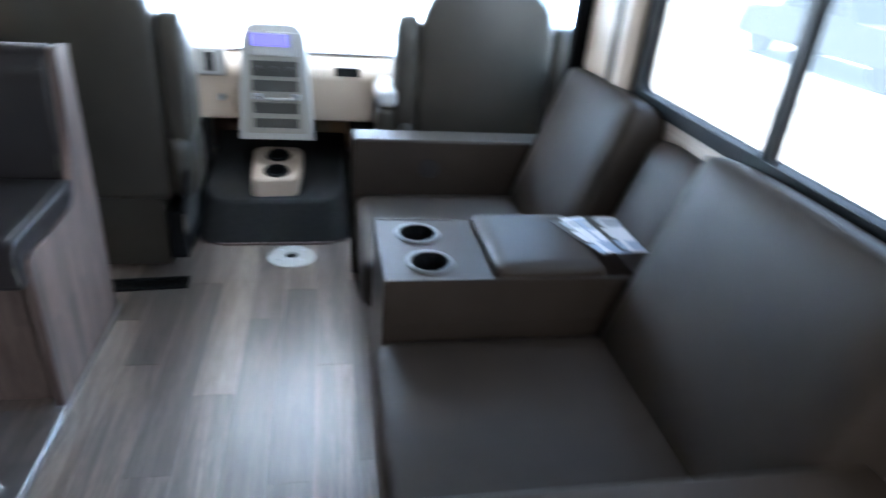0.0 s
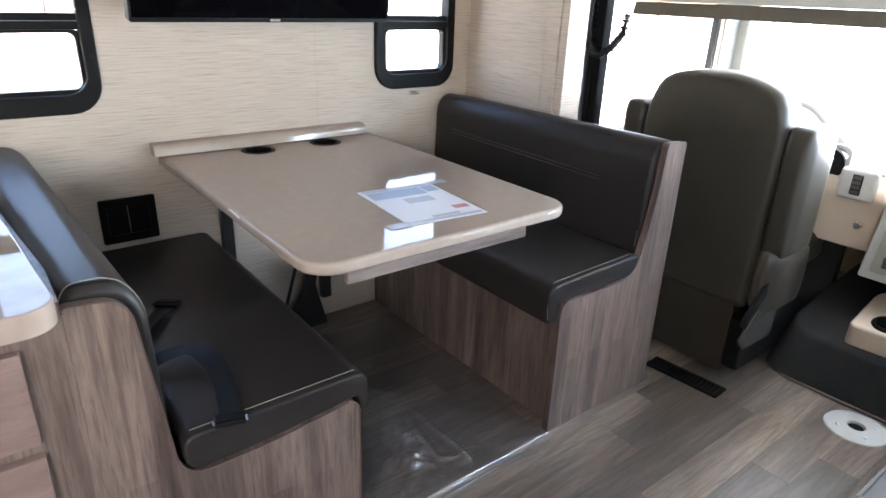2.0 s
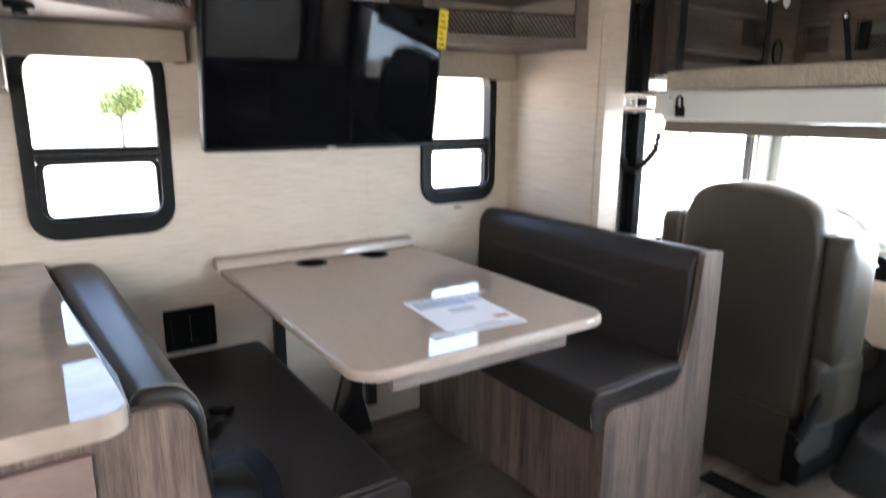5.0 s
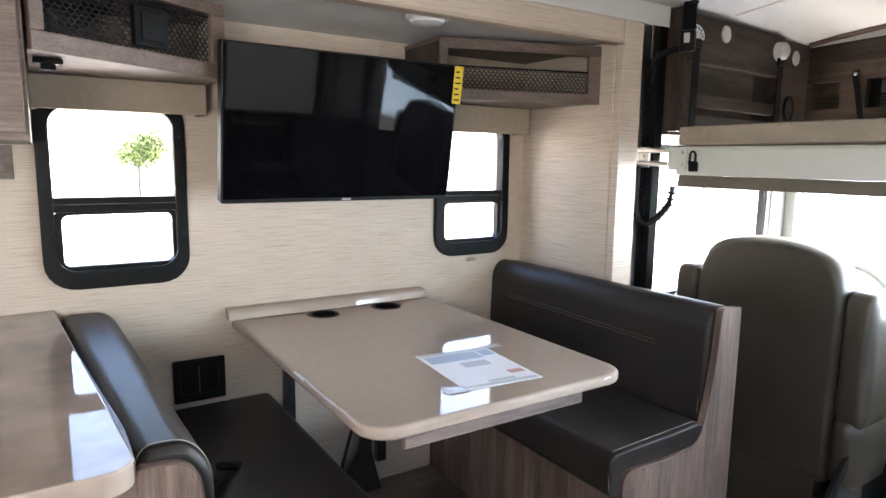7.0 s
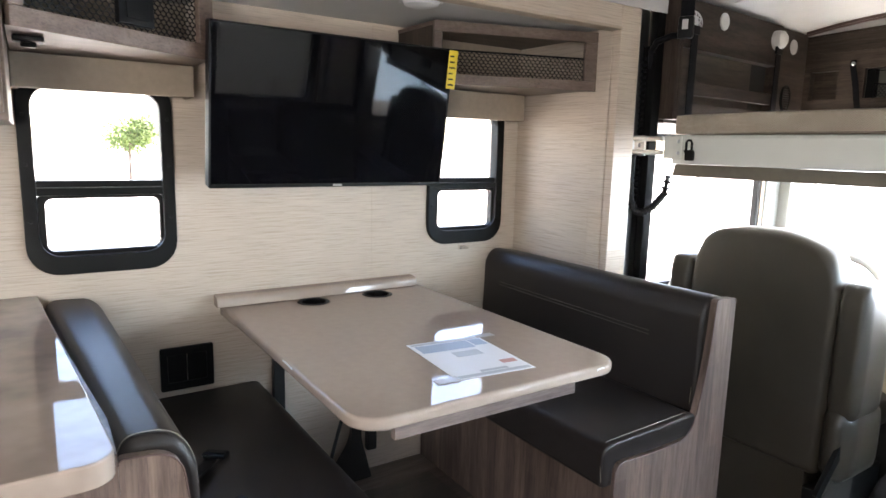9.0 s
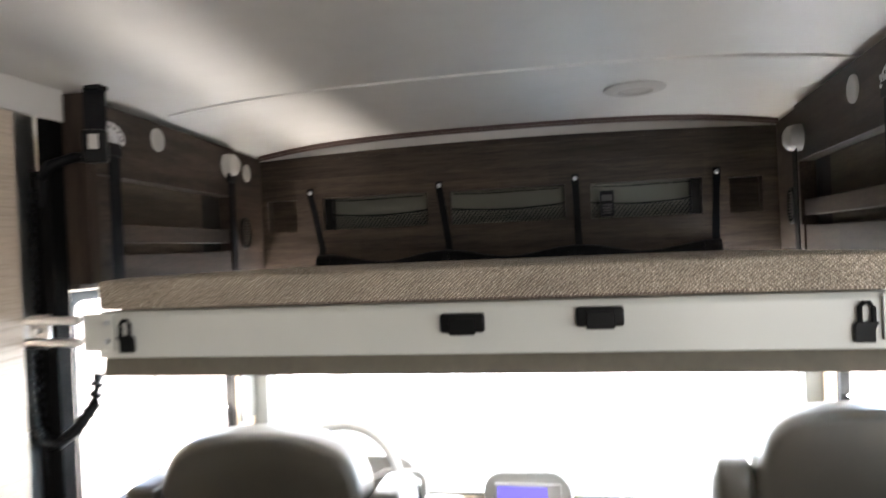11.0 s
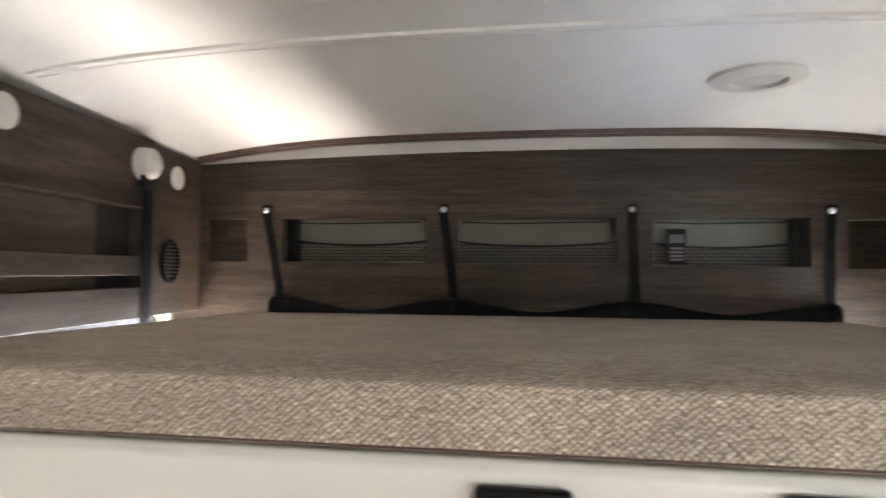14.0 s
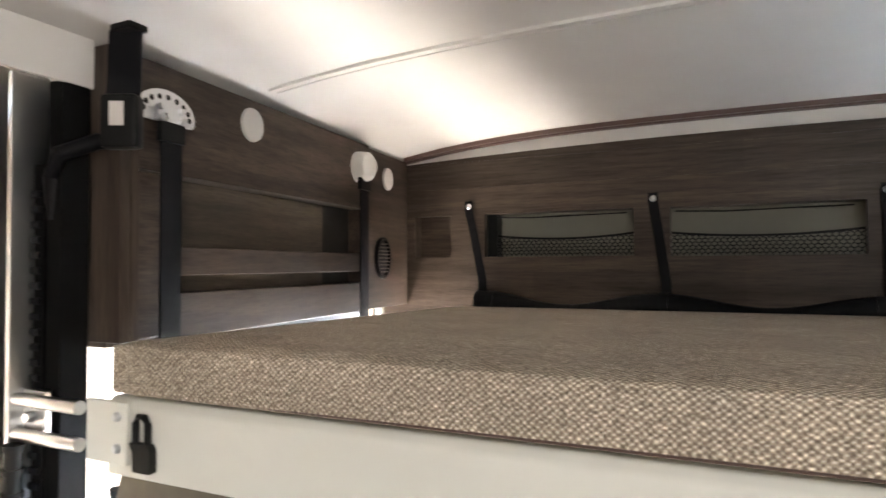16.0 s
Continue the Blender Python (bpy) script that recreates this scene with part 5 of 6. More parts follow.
# hanging belt with buckle at the bunk's entrance
belt = thing("hanging_belt", (0.66, 1.66, 1.72), "black belt with a push-button buckle hanging from the ceiling", "belt")
part("webbing", ribbon([(0.662, 1.655, 1.878), (0.664, 1.652, 1.84), (0.668, 1.648, 1.80), (0.668, 1.645, 1.765)], 0.046, 0.003, (0.9, 0.45, 0)), M_WEB, belt)
part("anchor", boxes((0.645, 0.685, 1.642, 1.672, 1.876, 1.886), bev=0.002), M_BLACK, belt)
bk = part("buckle", moved(box(-0.026, 0.026, -0.013, 0.013, -0.075, 0, 0.007), Matrix.Translation((0.668, 1.645, 1.785)) @ pose(0, 0, 0, 0, 0, 25)), M_BLACK, belt)
part("button", moved(box(-0.010, 0.010, -0.0155, -0.0132, -0.045, -0.012, 0.002), Matrix.Translation((0.667, 1.645, 1.785)) @ pose(0, 0, 0, 0, 0, 25)), M_DISC, bk, "white push button")

POCKETS = ((0.747, 1.176, 1.574, 1.702), (1.270, 1.705, 1.571, 1.700), (1.799, 2.191, 1.567, 1.697))
NICHES = ((0.512, 0.636, 1.574, 1.702), (2.283, 2.395, 1.564, 1.690))
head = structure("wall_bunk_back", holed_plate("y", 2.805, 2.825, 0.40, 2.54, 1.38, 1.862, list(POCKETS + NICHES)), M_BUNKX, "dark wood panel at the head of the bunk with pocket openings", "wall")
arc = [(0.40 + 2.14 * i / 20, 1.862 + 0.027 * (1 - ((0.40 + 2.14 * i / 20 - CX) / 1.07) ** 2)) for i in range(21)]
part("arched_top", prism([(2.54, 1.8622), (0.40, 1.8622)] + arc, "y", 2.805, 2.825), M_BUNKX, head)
part("top_seam", boxes((0.54, 2.40, 2.8035, 2.8048, 1.783, 1.7845)), M_BUNKZ, head)
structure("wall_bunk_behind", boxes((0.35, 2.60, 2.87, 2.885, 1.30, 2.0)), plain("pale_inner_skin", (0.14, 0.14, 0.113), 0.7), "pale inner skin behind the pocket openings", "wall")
for k, (x0, x1, z0, z1) in enumerate(POCKETS):
    pk = thing("storage_pocket", ((x0 + x1) / 2, 2.83, z0), "netted storage pocket set in the bunk's head panel", "storage pocket", "bunk storage pockets")
    part("floor_board", boxes((x0 - 0.01, x1 + 0.01, 2.826, 2.869, z0 - 0.012, z0)), M_BUNKX, pk)
    part("top_board", boxes((x0 - 0.01, x1 + 0.01, 2.826, 2.869, z1, z1 + 0.012)), M_BUNKX, pk)
    net("net", (x0 + (0.03 if k == 0 else 0.0), 2.834, z0 + 0.001), (1, 0, 0), (0, 0, 1), x1 - x0 - (0.03 if k != 1 else 0.0), 0.062, pk, 0.0150, 0.012)
    if k != 1:
        xa = x0 if k == 0 else x1 - 0.032
        part("end_block", boxes((xa, xa + 0.032, 2.830, 2.868, z0 + 0.001, z1 - 0.001)), M_BLACK, pk)
    part("cord", tube([(x0 + 0.01, 2.832, z1 - 0.009), (x0 + 0.3 * (x1 - x0), 2.829, z1 - 0.014), (x1 - 0.02, 2.832, z1 - 0.010)], 0.002, 6), M_BLACK, pk)
for (x0, x1, z0, z1) in NICHES:
    structure("trim_niche", boxes((x0 - 0.005, x1 + 0.005, 2.850, 2.858, z0 - 0.005, z1 + 0.005), (x0 - 0.010, x0 - 0.001, 2.826, 2.850, z0 - 0.005, z1 + 0.005), (x1 + 0.001, x1 + 0.010, 2.826, 2.850, z0 - 0.005, z1 + 0.005), (x0, x1, 2.826, 2.850, z1 + 0.001, z1 + 0.006), (x0, x1, 2.826, 2.850, z0 - 0.006, z0 - 0.001)), M_BUNKX, "recessed wood niche back", "trim")
M_SLATE = plain("slate_grey_plastic", (0.03, 0.03, 0.03), 0.4)
box2 = thing("pocket_device", (1.855, 2.80, 1.575), "small black control box clipped to the net", "device")
part("case", boxes((1.832, 1.882, 2.792, 2.8045, 1.572, 1.668), bev=0.003), M_WEB, box2)
part("label", boxes((1.838, 1.876, 2.7905, 2.7918, 1.63, 1.652)), M_SLATE, box2)
for k in range(4):
    part("switch", boxes((1.840, 1.874, 2.7900, 2.7918, 1.582 + k * 0.010, 1.588 + k * 0.010)), M_SLATE, box2)

for k, (x, z, dx) in enumerate(((0.698, 1.726, 0.050), (1.228, 1.724, 0.032), (1.745, 1.720, 0.004), (2.242, 1.713, -0.014))):
    hs = thing("head_strap", (x, 2.79, 1.45), "black webbing strap screwed to the head panel", "strap", "head panel straps")
    tw = 0.5 if k >= 2 else 0.0
    part("webbing", ribbon([(x, 2.801, z + 0.016), (x, 2.799, z - 0.01), (x + dx * 0.4, 2.795, z - 0.09), (x + dx * 0.7, 2.79, z - 0.16), (x + dx, 2.785, z - 0.225), (x + dx, 2.775, z - 0.290)], 0.026, 0.002, [(1, 0, 0), (1, 0, 0), (1, tw, 0), (1, -tw, 0), (1, 0, 0), (1, 0, 0)]), M_WEB, hs)
    part("screw", lathe([(0, -0.006), (0.004, -0.0055), (0.0085, -0.002), (0.009, 0)], (x, 2.7995, z), "y", 16), M_ZINC, hs)
pts, rad = [], []
for i in range(33):
    f = i / 32
    x = 0.735 + 1.505 * f
    pts.append((x, 2.770, 1.428 + 0.012 * math.cos(6 * math.pi * f)))
    rad.append(0.030 + 0.006 * math.cos(6 * math.pi * f) + 0.003 * math.sin(17 * f))
net_roll = thing("safety_net_roll", (CX, 2.77, 1.40), "rolled black safety net lying behind the mattress", "safety net")
part("rolled_net", tube(pts, rad, 12), M_WEB, net_roll)
for i in (1, 11, 21, 31):
    p, r = Vector(pts[i]), rad[i] + 0.0015
    part("tie_band", tube([p - Vector((0.012, 0, 0)), p + Vector((0.012, 0, 0))], r, 14), M_BELT, net_roll)

mould = bmesh.new()
for yy, hh in ((2.765, 0.012), (2.755, 0.007)):
    merge(mould, prism(arch(0.50, 2.44, 0.001) + list(reversed(arch(0.50, 2.44, 0.006 + hh))), "y", yy, yy + 0.016))
structure("trim_bunk", mould, M_BROWNTRIM, "dark brown moulding along the ceiling edge", "trim", rounded=True)
structure("wall_cove", boxes((0.3, 2.60, 2.832, 2.842, 1.80, 2.0)), M_WHITE, "white cove over the head panel", "wall")
cl = thing("ceiling_light", (1.915, 2.328, 1.90), "round white flush ceiling light over the bunk, switched off", "light")
zc = ceiling_z(1.915)
part("rim", lathe([(0.048, zc - 0.004), (0.052, zc - 0.012), (0.070, zc - 0.012), (0.088, zc - 0.006), (0.090, zc)], (1.915, 2.328, 0), "z", 40, False), M_DISC, cl)
part("lens", lathe([(0, zc - 0.006), (0.0475, zc - 0.005)], (1.915, 2.328, 0), "z", 32), M_GREYPL, cl)

# ---- sofa ----
sofa = thing("sofa", (2.2, 0.9, 0.0), "brown-grey vinyl two-seat sofa with a centre console", "sofa")
for y0, y1 in ((0.12, 0.755), (1.115, 1.655)):
    part("seat", cushion(1.872, 2.52, y0, y1, 0.20, 0.372, 0.035, 0.010), M_SOFA, sofa)
    base = part("seat_base", boxes((1.90, 2.60, y0 + 0.005, y1 - 0.005, 0.02, 0.199), bev=0.006), M_SOFA, sofa)
    back = cushion(0, 0.19, y0 + 0.005, y1 - 0.005, 0, 0.54, 0.026, 0.014)
    part("backrest", moved(back, Matrix.Translation((2.425, 0, 0.345)) @ pose(0, 0, 0, 0, 18, 0)), M_SOFA, sofa)
part("console_body", boxes((1.892, 2.60, 0.762, 1.108, 0.02, 0.400), bev=0.004), M_SOFA, sofa)


WELLS = [(2.012, 0.852), (2.000, 1.010)]
for r in ((1.892, 2.60, 0.762, 0.7755, 0.4005, 0.522), (1.892, 2.60, 1.0945, 1.108, 0.4005, 0.522), (1.892, 1.8995, 0.776, 1.094, 0.4005, 0.522), (2.1605, 2.60, 0.776, 1.094, 0.4005, 0.4895)):
    part("console_panel", boxes(r, bev=0.002), M_SOFA, sofa)
part("console_top", plate_with_wells(1.90, 2.16, 0.776, 1.094, 0.520, WELLS, 0.047), M_SOFA, sofa)
for cx, cy in WELLS:
    cup = part("cup_ring", lathe([(0.046, 0.519), (0.047, 0.524), (0.052, 0.526), (0.060, 0.524), (0.063, 0.5205)], (cx, cy, 0), "z", 36, False), M_CUPRIM, sofa, "grey cup holder rim")
    part("cup_well", lathe([(0, 0.412), (0.034, 0.412), (0.0455, 0.5235)], (cx, cy, 0), "z", 32, False), M_HOLE, cup)
part("console_lid", cushion(2.165, 2.44, 0.775, 1.096, 0.490, 0.545, 0.016, 0.005), M_SOFA, sofa)
part("console_back", moved(cushion(0, 0.13, 0.785, 1.085, 0, 0.46, 0.03, 0.010), Matrix.Translation((2.51, 0, 0.345)) @ pose(0, 0, 0, 0, 18, 0)), M_SOFA, sofa)
for y0, y1 in ((1.662, 1.79), (-0.02, 0.119)):
    part("arm", boxes((1.855, 2.60, y0, y1, 0.02, 0.565), bev=0.012, seg=3), M_SOFA, sofa)
part("arm_badge", lathe([(0, -0.003), (0.034, -0.003), (0.036, 0)], (2.13, 1.6615, 0.46), "y", 28), M_VINYL, sofa, "dark round pad on the arm")

mag = thing("brochure", (2.44, 0.94, 0.546), "fanned printed brochures lying on the sofa console", "brochure")
for k in range(5):
    mm = Matrix.Translation((2.445 + 0.028 * k, 0.94 + 0.01 * (k % 2), 0.5475 + 0.0015 * k)) @ pose(0, 0, 0, 0, 2, 20 - 4 * k)
    sh = part("leaflet", moved(box(-0.040, 0.040, -0.105, 0.105, 0, 0.0012), mm), (M_CUPRIM, M_PAPER, M_INKB, M_CUPRIM, M_PAPER)[k], mag, rounded=False)
    for q, (a, b) in enumerate(((-0.098, -0.045), (-0.035, 0.03), (0.04, 0.09))):
        part("print_block", moved(box(-0.034 + 0.008 * ((k + q) % 3), 0.036 - 0.014 * ((k * 2 + q) % 3), a, b, 0.0013, 0.0017), mm), (M_INKB, M_PAPER, M_INKG)[q], sh, rounded=False)

# ---- driver's and passenger's seats ----
def cab_seat(label, m, group="cab seats"):
    """A tall captain's chair, seen from behind; local +y is forwards, origin on the floor under the back."""
    th = thing("cab_seat", (0, 0, 0), label, "seat", group)
    prof = soft_path([(-0.265, 0.28, 0.04), (-0.262, 0.90, 0.05), (-0.22, 1.035, 0.10), (-0.08, 1.068, 0.12), (0.10, 1.068, 0.12), (0.235, 1.02, 0.10), (0.265, 0.90, 0.05), (0.262, 0.28, 0.04)], n=6)
    part("backrest", prism(prof, "y", 0.0, 0.13, 0.035, 4), M_SEAT, th)
    for s in (-1, 1):
        z0, z1 = (0.50, 0.925)
        part("side_bolster", cushion(min(s * 0.262, s * 0.355), max(s * 0.262, s * 0.350), 0.005, 0.185, z0, z1, 0.022, 0.008, 10), M_SEAT, th)
        part("seat_side", cushion(min(s * 0.255, s * 0.345), max(s * 0.255, s * 0.345), -0.005, 0.235, 0.285, 0.535, 0.045, 0.01, 8), M_SEAT, th)
    part("seat_cushion", cushion(-0.254, 0.254, 0.135, 0.60, 0.33, 0.49, 0.05, 0.012), M_SEAT, th)
    part("skirt", boxes((-0.235, 0.225, 0.012, 0.42, 0.012, 0.30), bev=0.012), M_SEAT, th)
    part("buckle_stalk", ribbon([(0.316, -0.10, 0.275), (0.318, -0.06, 0.325), (0.320, -0.01, 0.385), (0.322, 0.025, 0.435)], 0.030, 0.014, (0.1, 1, -0.6)), M_BLACK, th)
    bk = part("belt_buckle", boxes((0.312, 0.334, 0.016, 0.050, 0.425, 0.475), bev=0.005), M_BLACK, th)
    part("buckle_face", boxes((0.3345, 0.336, 0.020, 0.046, 0.432, 0.470), bev=0.0005), M_ZINC, bk, "bright buckle face")
    part("side_shield", prism(soft_path([(-0.075, 0.205, 0.012), (0.075, 0.375, 0.02), (0.165, 0.335, 0.02), (0.155, 0.160, 0.02), (-0.03, 0.160, 0.015)]), "x", 0.296, 0.309, 0.004), M_CUPRIM, th, "dark grey side shield")
    part("tilt_lever", prism(soft_path([(0.10, 0.340, 0.006), (0.255, 0.365, 0.012), (0.265, 0.388, 0.010), (0.13, 0.372, 0.01)]), "x", 0.3095, 0.328, 0.004), M_GREYPL, th, "pale seat lever")
    part("slide_bracket", boxes((0.235, 0.295, -0.02, 0.40, 0.06, 0.25), bev=0.006), M_BLACK, th)
    th.matrix_basis = m
    return th


drv = cab_seat("tall grey-brown vinyl driver's seat facing the windscreen", pose(0.955, 1.752, 0))
pas = cab_seat("tall grey-brown vinyl passenger seat turned slightly inwards", pose(2.38, 1.99, 0, 0, 0, -6))
arm = thing("flip_up_arm_stand", (2.01, 2.2, 0.0), "light grey padded armrest stand beside the passenger seat", "armrest")
part("pad", cushion(1.965, 2.045, 2.0, 2.36, 0.58, 0.66, 0.03, 0.005, 8), M_GREYPL, arm)
part("bracket", boxes((1.985, 2.025, 2.06, 2.10, 0.013, 0.585), bev=0.006), M_BLACK, arm)
part("cheek", boxes((1.965, 2.045, 2.02, 2.34, 0.43, 0.582), bev=0.03, seg=3), M_SEAT, arm)

# ---- engine cover, dash ----
hump = thing("engine_cover", (1.55, 2.3, 0.0), "dark grey carpeted engine cover on the cab floor", "engine cover")
hp = soft_path([(1.225, 1.945, 0.12), (1.880, 1.960, 0.12), (1.90, 2.66, 0.02), (1.21, 2.66, 0.02)], n=8)
cover = prism(hp, "z", 0.0, 0.275, 0.065, 5)
for v in cover.verts:
    f = max(0.0, min(1.0, v.co.z / 0.275))
    v.co.x += f * 0.045 * (1 if v.co.x < 1.55 else -1)
    v.co.y += f * 0.05 if v.co.y < 2.3 else 0
    if v.co.z > 0.2:
        v.co.z -= 0.10 * max(0.0, min(1.0, (2.35 - v.co.y) / 0.35))
part("cover", cover, M_CARPET, hump)
part("edge_binding", tube([(1.262, 1.975, 0.006), (1.345, 1.946, 0.006), (1.55, 1.950, 0.006), (1.76, 1.955, 0.006), (1.845, 1.985, 0.006)], 0.006, 8), M_BROWNTRIM, hump, "brown edge binding")
holder = thing("cup_console", (1.56, 2.2, 0.22), "beige moulded double cup holder on the engine cover", "cup holder")
hb = prism(soft_path([(1.455, 2.035, 0.03), (1.645, 2.045, 0.03), (1.665, 2.32, 0.06), (1.445, 2.32, 0.06)], n=5), "z", 0.17, 0.31, 0.012, 3)
for v in hb.verts:
    if v.co.z > 0.24:
        v.co.z -= 0.05 * (2.32 - v.co.y) / 0.28
part("body", hb, M_PUTTY, holder)
for cy, cz in ((2.105, 0.273), (2.235, 0.297)):
    c = part("cup_ring", moved(lathe([(0.038, 0.0), (0.040, 0.006), (0.046, 0.007), (0.052, 0.002), (0.054, -0.004)], (0, 0, 0), "z", 28), Matrix.Translation((1.555, cy, cz)) @ pose(0, 0, 0, 10, 0, 0)), M_BLACK, holder, "black cup insert")
    # flat black disc instead of a hollow, coloured as its shade
    part("cup_well", moved(lathe([(0, 0.0006), (0.039, 0.003)], (0, 0, 0), "z", 24), Matrix.Translation((1.555, cy, cz)) @ pose(0, 0, 0, 10, 0, 0)), M_HOLE, c)

M_SLOT = plain("dark_taupe_plastic", (0.062, 0.057, 0.047), 0.45)
dash = thing("dashboard", (1.46, 2.4, 0.4), "beige and grey moulded dashboard across the cab", "dashboard")
part("panel", prism(soft_path([(2.235, 0.455, 0.01), (2.215, 0.66, 0.03), (2.29, 0.725, 0.05), (3.22, 0.64, 0.02), (3.22, 0.40, 0.01)]), "x", 0.235, 2.69, 0.01), M_PUTTY, dash)
# paler sheet laid on the dash so sunlight bounces up to the ceiling
part("dash_top", prism([(2.300, 0.7275), (3.215, 0.6435), (3.215, 0.650), (2.300, 0.735)], "x", 0.26, 2.66, 0.002), plain("pale_grey_bounce_dash_top", (0.62, 0.60, 0.56), 0.45, mottling=0.03), dash, "dash top under the windscreen, pale grey to bounce sunlight up")
part("toe_board", boxes((0.235, 1.255, 2.40, 2.46, 0.012, 0.50), bev=0.01), M_CARPET, dash)
part("toe_board", boxes((1.865, 2.69, 2.40, 2.46, 0.012, 0.50), bev=0.01), M_CARPET, dash)
tower = part("centre_console", prism(soft_path([(1.408, 0.40, 0.01), (1.445, 0.83, 0.04), (1.475, 0.858, 0.03), (1.645, 0.862, 0.03), (1.680, 0.83, 0.04), (1.715, 0.40, 0.01)]), "y", 2.13, 2.33, 0.012, 3), M_GREYPL, dash)
part("face", prism(soft_path([(1.440, 0.43, 0.01), (1.470, 0.81, 0.02), (1.655, 0.815, 0.02), (1.685, 0.43, 0.01)]), "y", 2.122, 2.1295, 0.003), plain("taupe_console_face", (0.30, 0.275, 0.23), 0.5), tower)
rad = part("radio", boxes((1.475, 1.655, 2.110, 2.1215, 0.745, 0.835), bev=0.004), M_GREYPL, tower)
m_lcd, n_, l_, b_ = material("lit_blue_display")
b_.inputs["Base Color"].default_value = (0.03, 0.03, 0.12, 1)
b_.inputs["Emission Color"].default_value = (0.22, 0.20, 0.95, 1)
b_.inputs["Emission Strength"].default_value = 0.13
part("display", boxes((1.482, 1.618, 2.1075, 2.1098, 0.782, 0.828)), m_lcd, rad, "lit blue radio display", rounded=False)
for z0, z1 in ((0.665, 0.725), (0.605, 0.650), (0.515, 0.560), (0.455, 0.495)):
    part("slot", boxes((1.475, 1.652, 2.116, 2.1215, z0, z1), bev=0.004), M_SLOT, tower)
for x in (1.50, 1.56, 1.62):
    part("knob", lathe([(0, -0.012), (0.010, -0.011), (0.012, 0)], (x, 2.116, 0.695), "y", 16), M_SLOT, tower)
for x in (1.475, 1.625):
    part("vent_button", boxes((x, x + 0.035, 2.108, 2.1155, 0.575, 0.598), bev=0.003), M_ZINC, tower)
part("shelf_lip", tube([(1.475, 2.115, 0.575), (1.65, 2.115, 0.575)], 0.006, 8), M_GREYPL, tower)
part("dash_vent", boxes((1.80, 1.90, 2.205, 2.222, 0.655, 0.690), bev=0.004), M_BLACK, dash, "black air vent")
part("key_switch", lathe([(0, -0.02), (0.012, -0.02), (0.014, 0)], (1.34, 2.228, 0.55), "y", 16), M_ZINC, dash)
pod = part("gauge_hood", prism(soft_path([(0.70, 0.66, 0.02), (0.73, 0.85, 0.05), (1.20, 0.85, 0.05), (1.275, 0.66, 0.02)]), "y", 2.27, 2.55, 0.02), M_GREYPL, dash)
part("instrument_frame", ring(round_rect(1.095, 1.252, 0.655, 0.815, 0.03, 5), round_rect(1.110, 1.236, 0.672, 0.800, 0.025, 5), "y", 2.245, 2.269, 0.004), M_GREYPL, dash, "pale instrument frame")
dial = part("instrument_face", lathe([(0, 0.0), (0.056, 0.0), (0.058, 0.004)], (1.176, 2.262, 0.736), "y", 32), M_BLACK, dash, "dark instrument dial")
part("instrument_rim", lathe([(0.056, 0.0), (0.058, -0.008), (0.063, -0.008), (0.066, 0.004)], (1.176, 2.262, 0.736), "y", 32, False), M_ALU, dial, "bright rim")
part("column_stalk", tube([(1.09, 2.17, 0.742), (1.16, 2.175, 0.765), (1.205, 2.18, 0.778), (1.212, 2.185, 0.768)], [0.012, 0.010, 0.008, 0.006], 10), M_GREYPL, dash, "pale column stalk")
sw = part("switch_panel", boxes((1.245, 1.365, 2.195, 2.24, 0.64, 0.75), bev=0.012, seg=3), M_GREYPL, dash)
part("switch_strip", boxes((1.290, 1.325, 2.190, 2.1945, 0.660, 0.733), bev=0.002), M_BLACK, sw)
for k in range(4):
    part("switch", boxes((1.295, 1.320, 2.186, 2.1898, 0.665 + 0.017 * k, 0.677 + 0.017 * k), bev=0.001), M_CUPRIM, sw)
part("knee_pad", cushion(1.075, 1.190, 2.12, 2.26, 0.475, 0.695, 0.035, 0.006, 8), M_PUTTY, dash)
part("key_socket", lathe([(0, 0.694), (0.010, 0.6945), (0.014, 0.704), (0.017, 0.700), (0.018, 0.690)], (1.135, 2.185, 0), "z", 18, False), M_SLOT, dash)
wheel = thing("steering_wheel", (1.0, 2.2, 0.60), "grey steering wheel on its column", "steering wheel")
wm = Matrix.Translation((0.985, 2.20, 0.765)) @ pose(0, 0, 0, 62, 0, 0)
circ = [(0.195 * math.cos(2 * math.pi * k / 40), 0.195 * math.sin(2 * math.pi * k / 40), 0) for k in range(41)]
part("rim", moved(tube(circ, 0.016, 12, False), wm), M_GREYPL, wheel)
part("hub", moved(lathe([(0, 0.02), (0.06, 0.015), (0.075, 0), (0.06, -0.03)], (0, 0, 0), "z", 24), wm), M_GREYPL, wheel)
for a in (20, 160, 270):
    part("spoke", moved(tube([(0.05 * math.cos(radians(a)), 0.05 * math.sin(radians(a)), -0.005), (0.19 * math.cos(radians(a)), 0.19 * math.sin(radians(a)), 0)], 0.012, 8), wm), M_GREYPL, wheel)
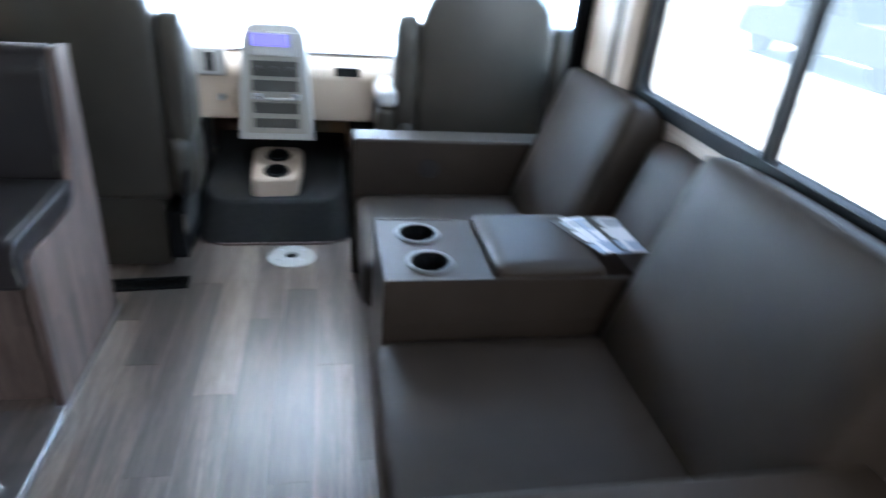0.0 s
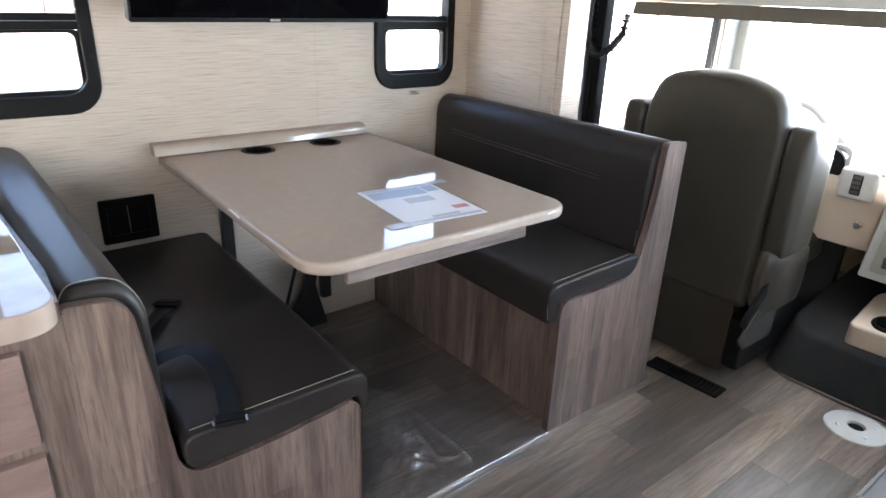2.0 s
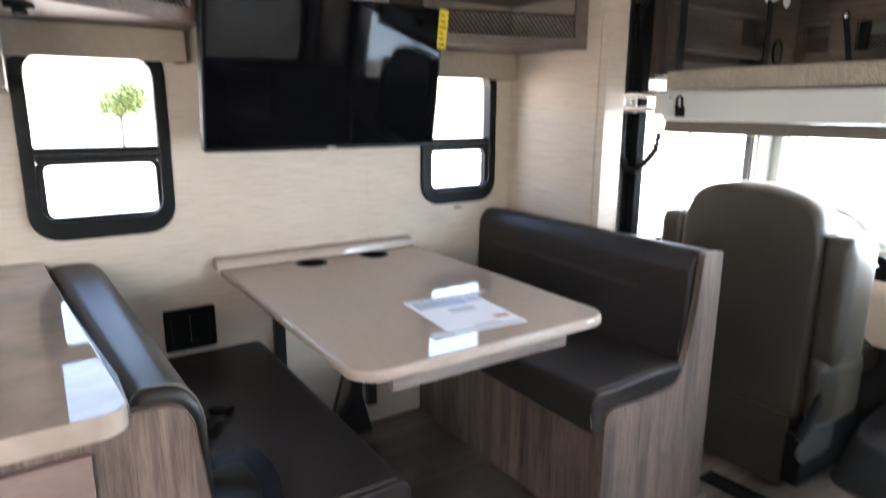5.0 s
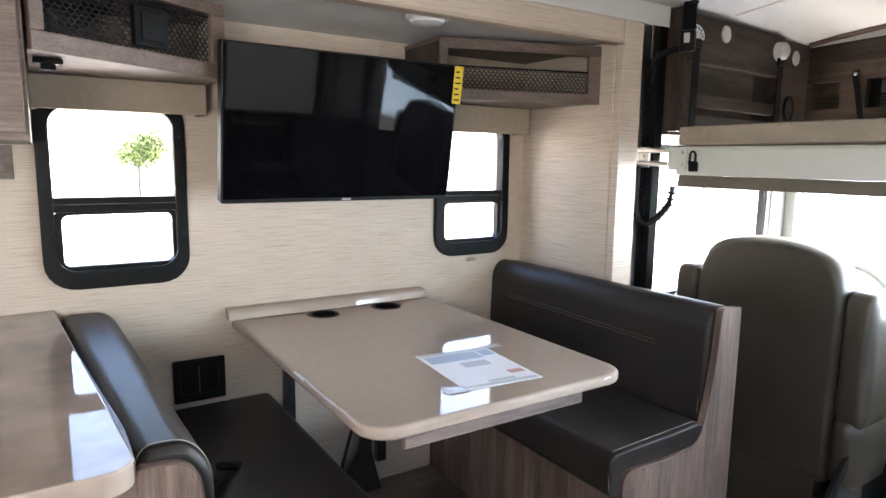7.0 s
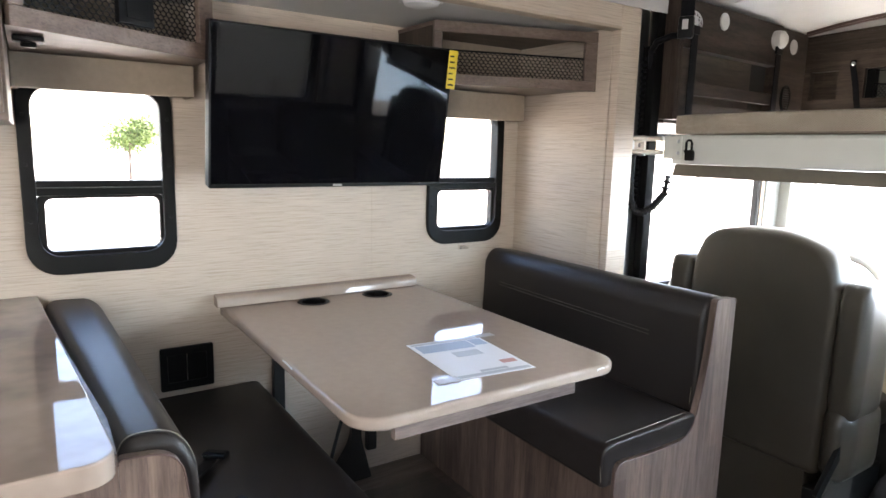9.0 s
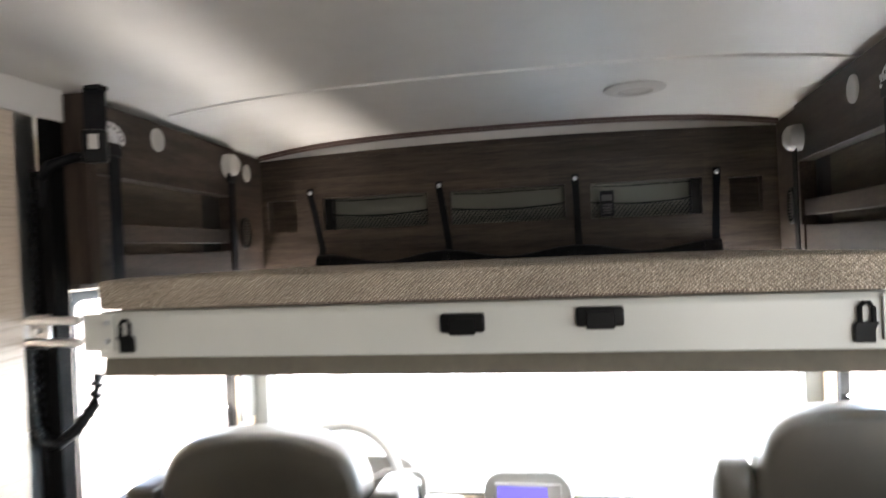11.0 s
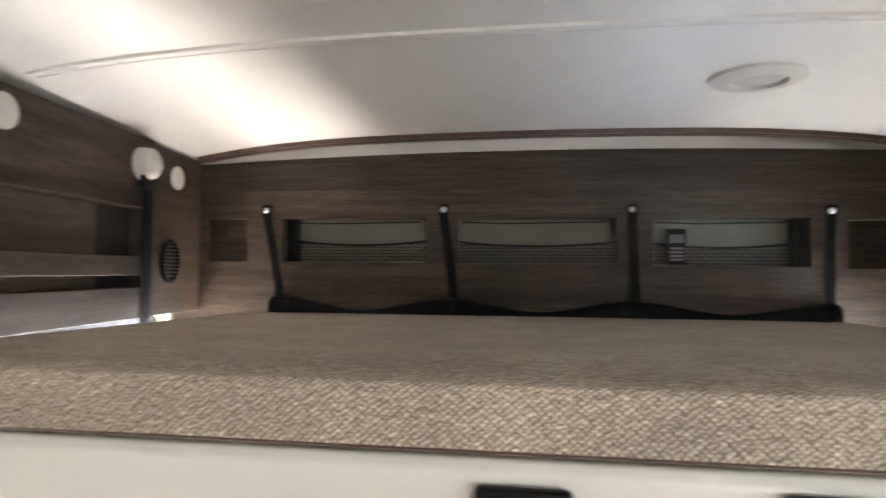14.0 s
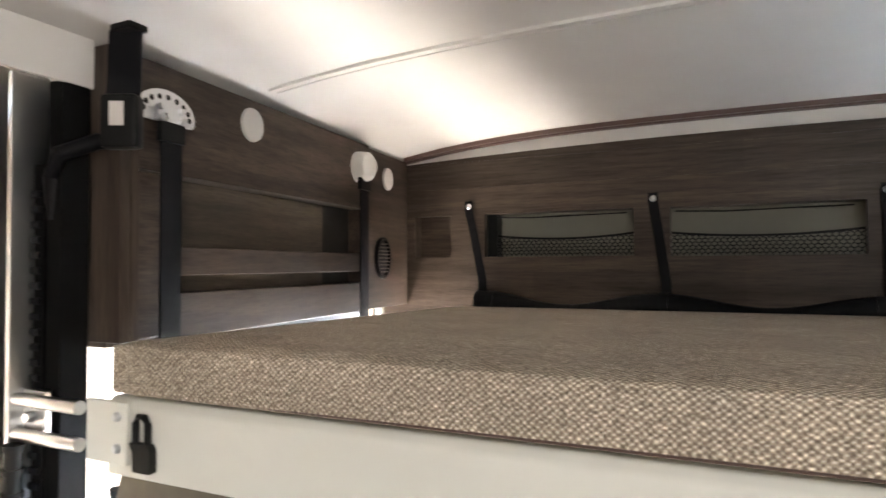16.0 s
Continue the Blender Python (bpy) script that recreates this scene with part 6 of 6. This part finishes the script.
part("column", moved(tube([(0, 0, -0.03), (0, 0, -0.24)], 0.035, 14), wm), M_BLACK, wheel)
scrap = bmesh.new()
bmesh.ops.create_grid(scrap, x_segments=8, y_segments=8, size=0.5)
for v in scrap.verts:
    v.co = Vector((1.085 + 0.10 * v.co.x, 2.415 - 0.02 + 0.05 * v.co.y, 0.016 + 0.010 * noise.noise(Vector((v.co.x * 5, v.co.y * 5, 1)))))
solid("paper_scrap", scrap, M_PAPER, "crumpled white paper on the cab floor", "paper")
curtain = thing("pillar_trim", (2.66, 1.57, 0.83), "cream padded pillar between the side windows", "pillar")
part("pad", boxes((2.64, 2.699, 1.36, 1.78, 0.80, 1.40), bev=0.012), M_PUTTY, curtain)
part("strip", boxes((2.632, 2.6395, 1.40, 1.43, 0.80, 1.40), bev=0.003), M_BLACK, curtain)

# ---- planks, one by one ----
def planks(parent, cols, y0, y1, width, length, z0, z1, seed, ends={}):
    """Rows of planks; `ends` fixes where one joint of a row lies."""
    rng = random.Random(seed)
    shared = {}
    for c, x in enumerate(cols):
        y = y0 - rng.uniform(0, length)
        if c in ends:
            y = ends[c] - length * math.ceil((ends[c] - y0) / length)
        wide = cols[c + 1] - x if c + 1 < len(cols) else width
        while y < y1:
            a, b = max(y, y0), min(y + length, y1)
            if b - a > 0.01:
                key = (round(b - a, 3), round(wide, 4))
                if key not in shared:
                    bm = box(0.0003, key[1] - 0.0003, 0.0003, key[0] - 0.0003, z0, z1, 0.0004, 1)
                    me = bpy.data.meshes.new("plank")
                    bm.to_mesh(me)
                    bm.free()
                    me.materials.append(M_PLANK)
                    shared[key] = me
                ob = new("plank", shared[key])
                ob.location = (x, a, 0)
                ob.parent = parent
            y += length


planks(floor, [1.0705, *[1.155 + 0.1145 * k for k in range(14)]], -1.6, 2.62, 0.1145, 0.92, -0.0055, 0.0, 5, {0: 1.41, 1: 1.165, 2: 0.72, 3: 1.015, 5: 1.59})
planks(slide_floor, [0.1535 + 0.1145 * k for k in range(8)], -1.0, 1.455, 0.1145, 0.92, 0.0268, 0.0275, 9)
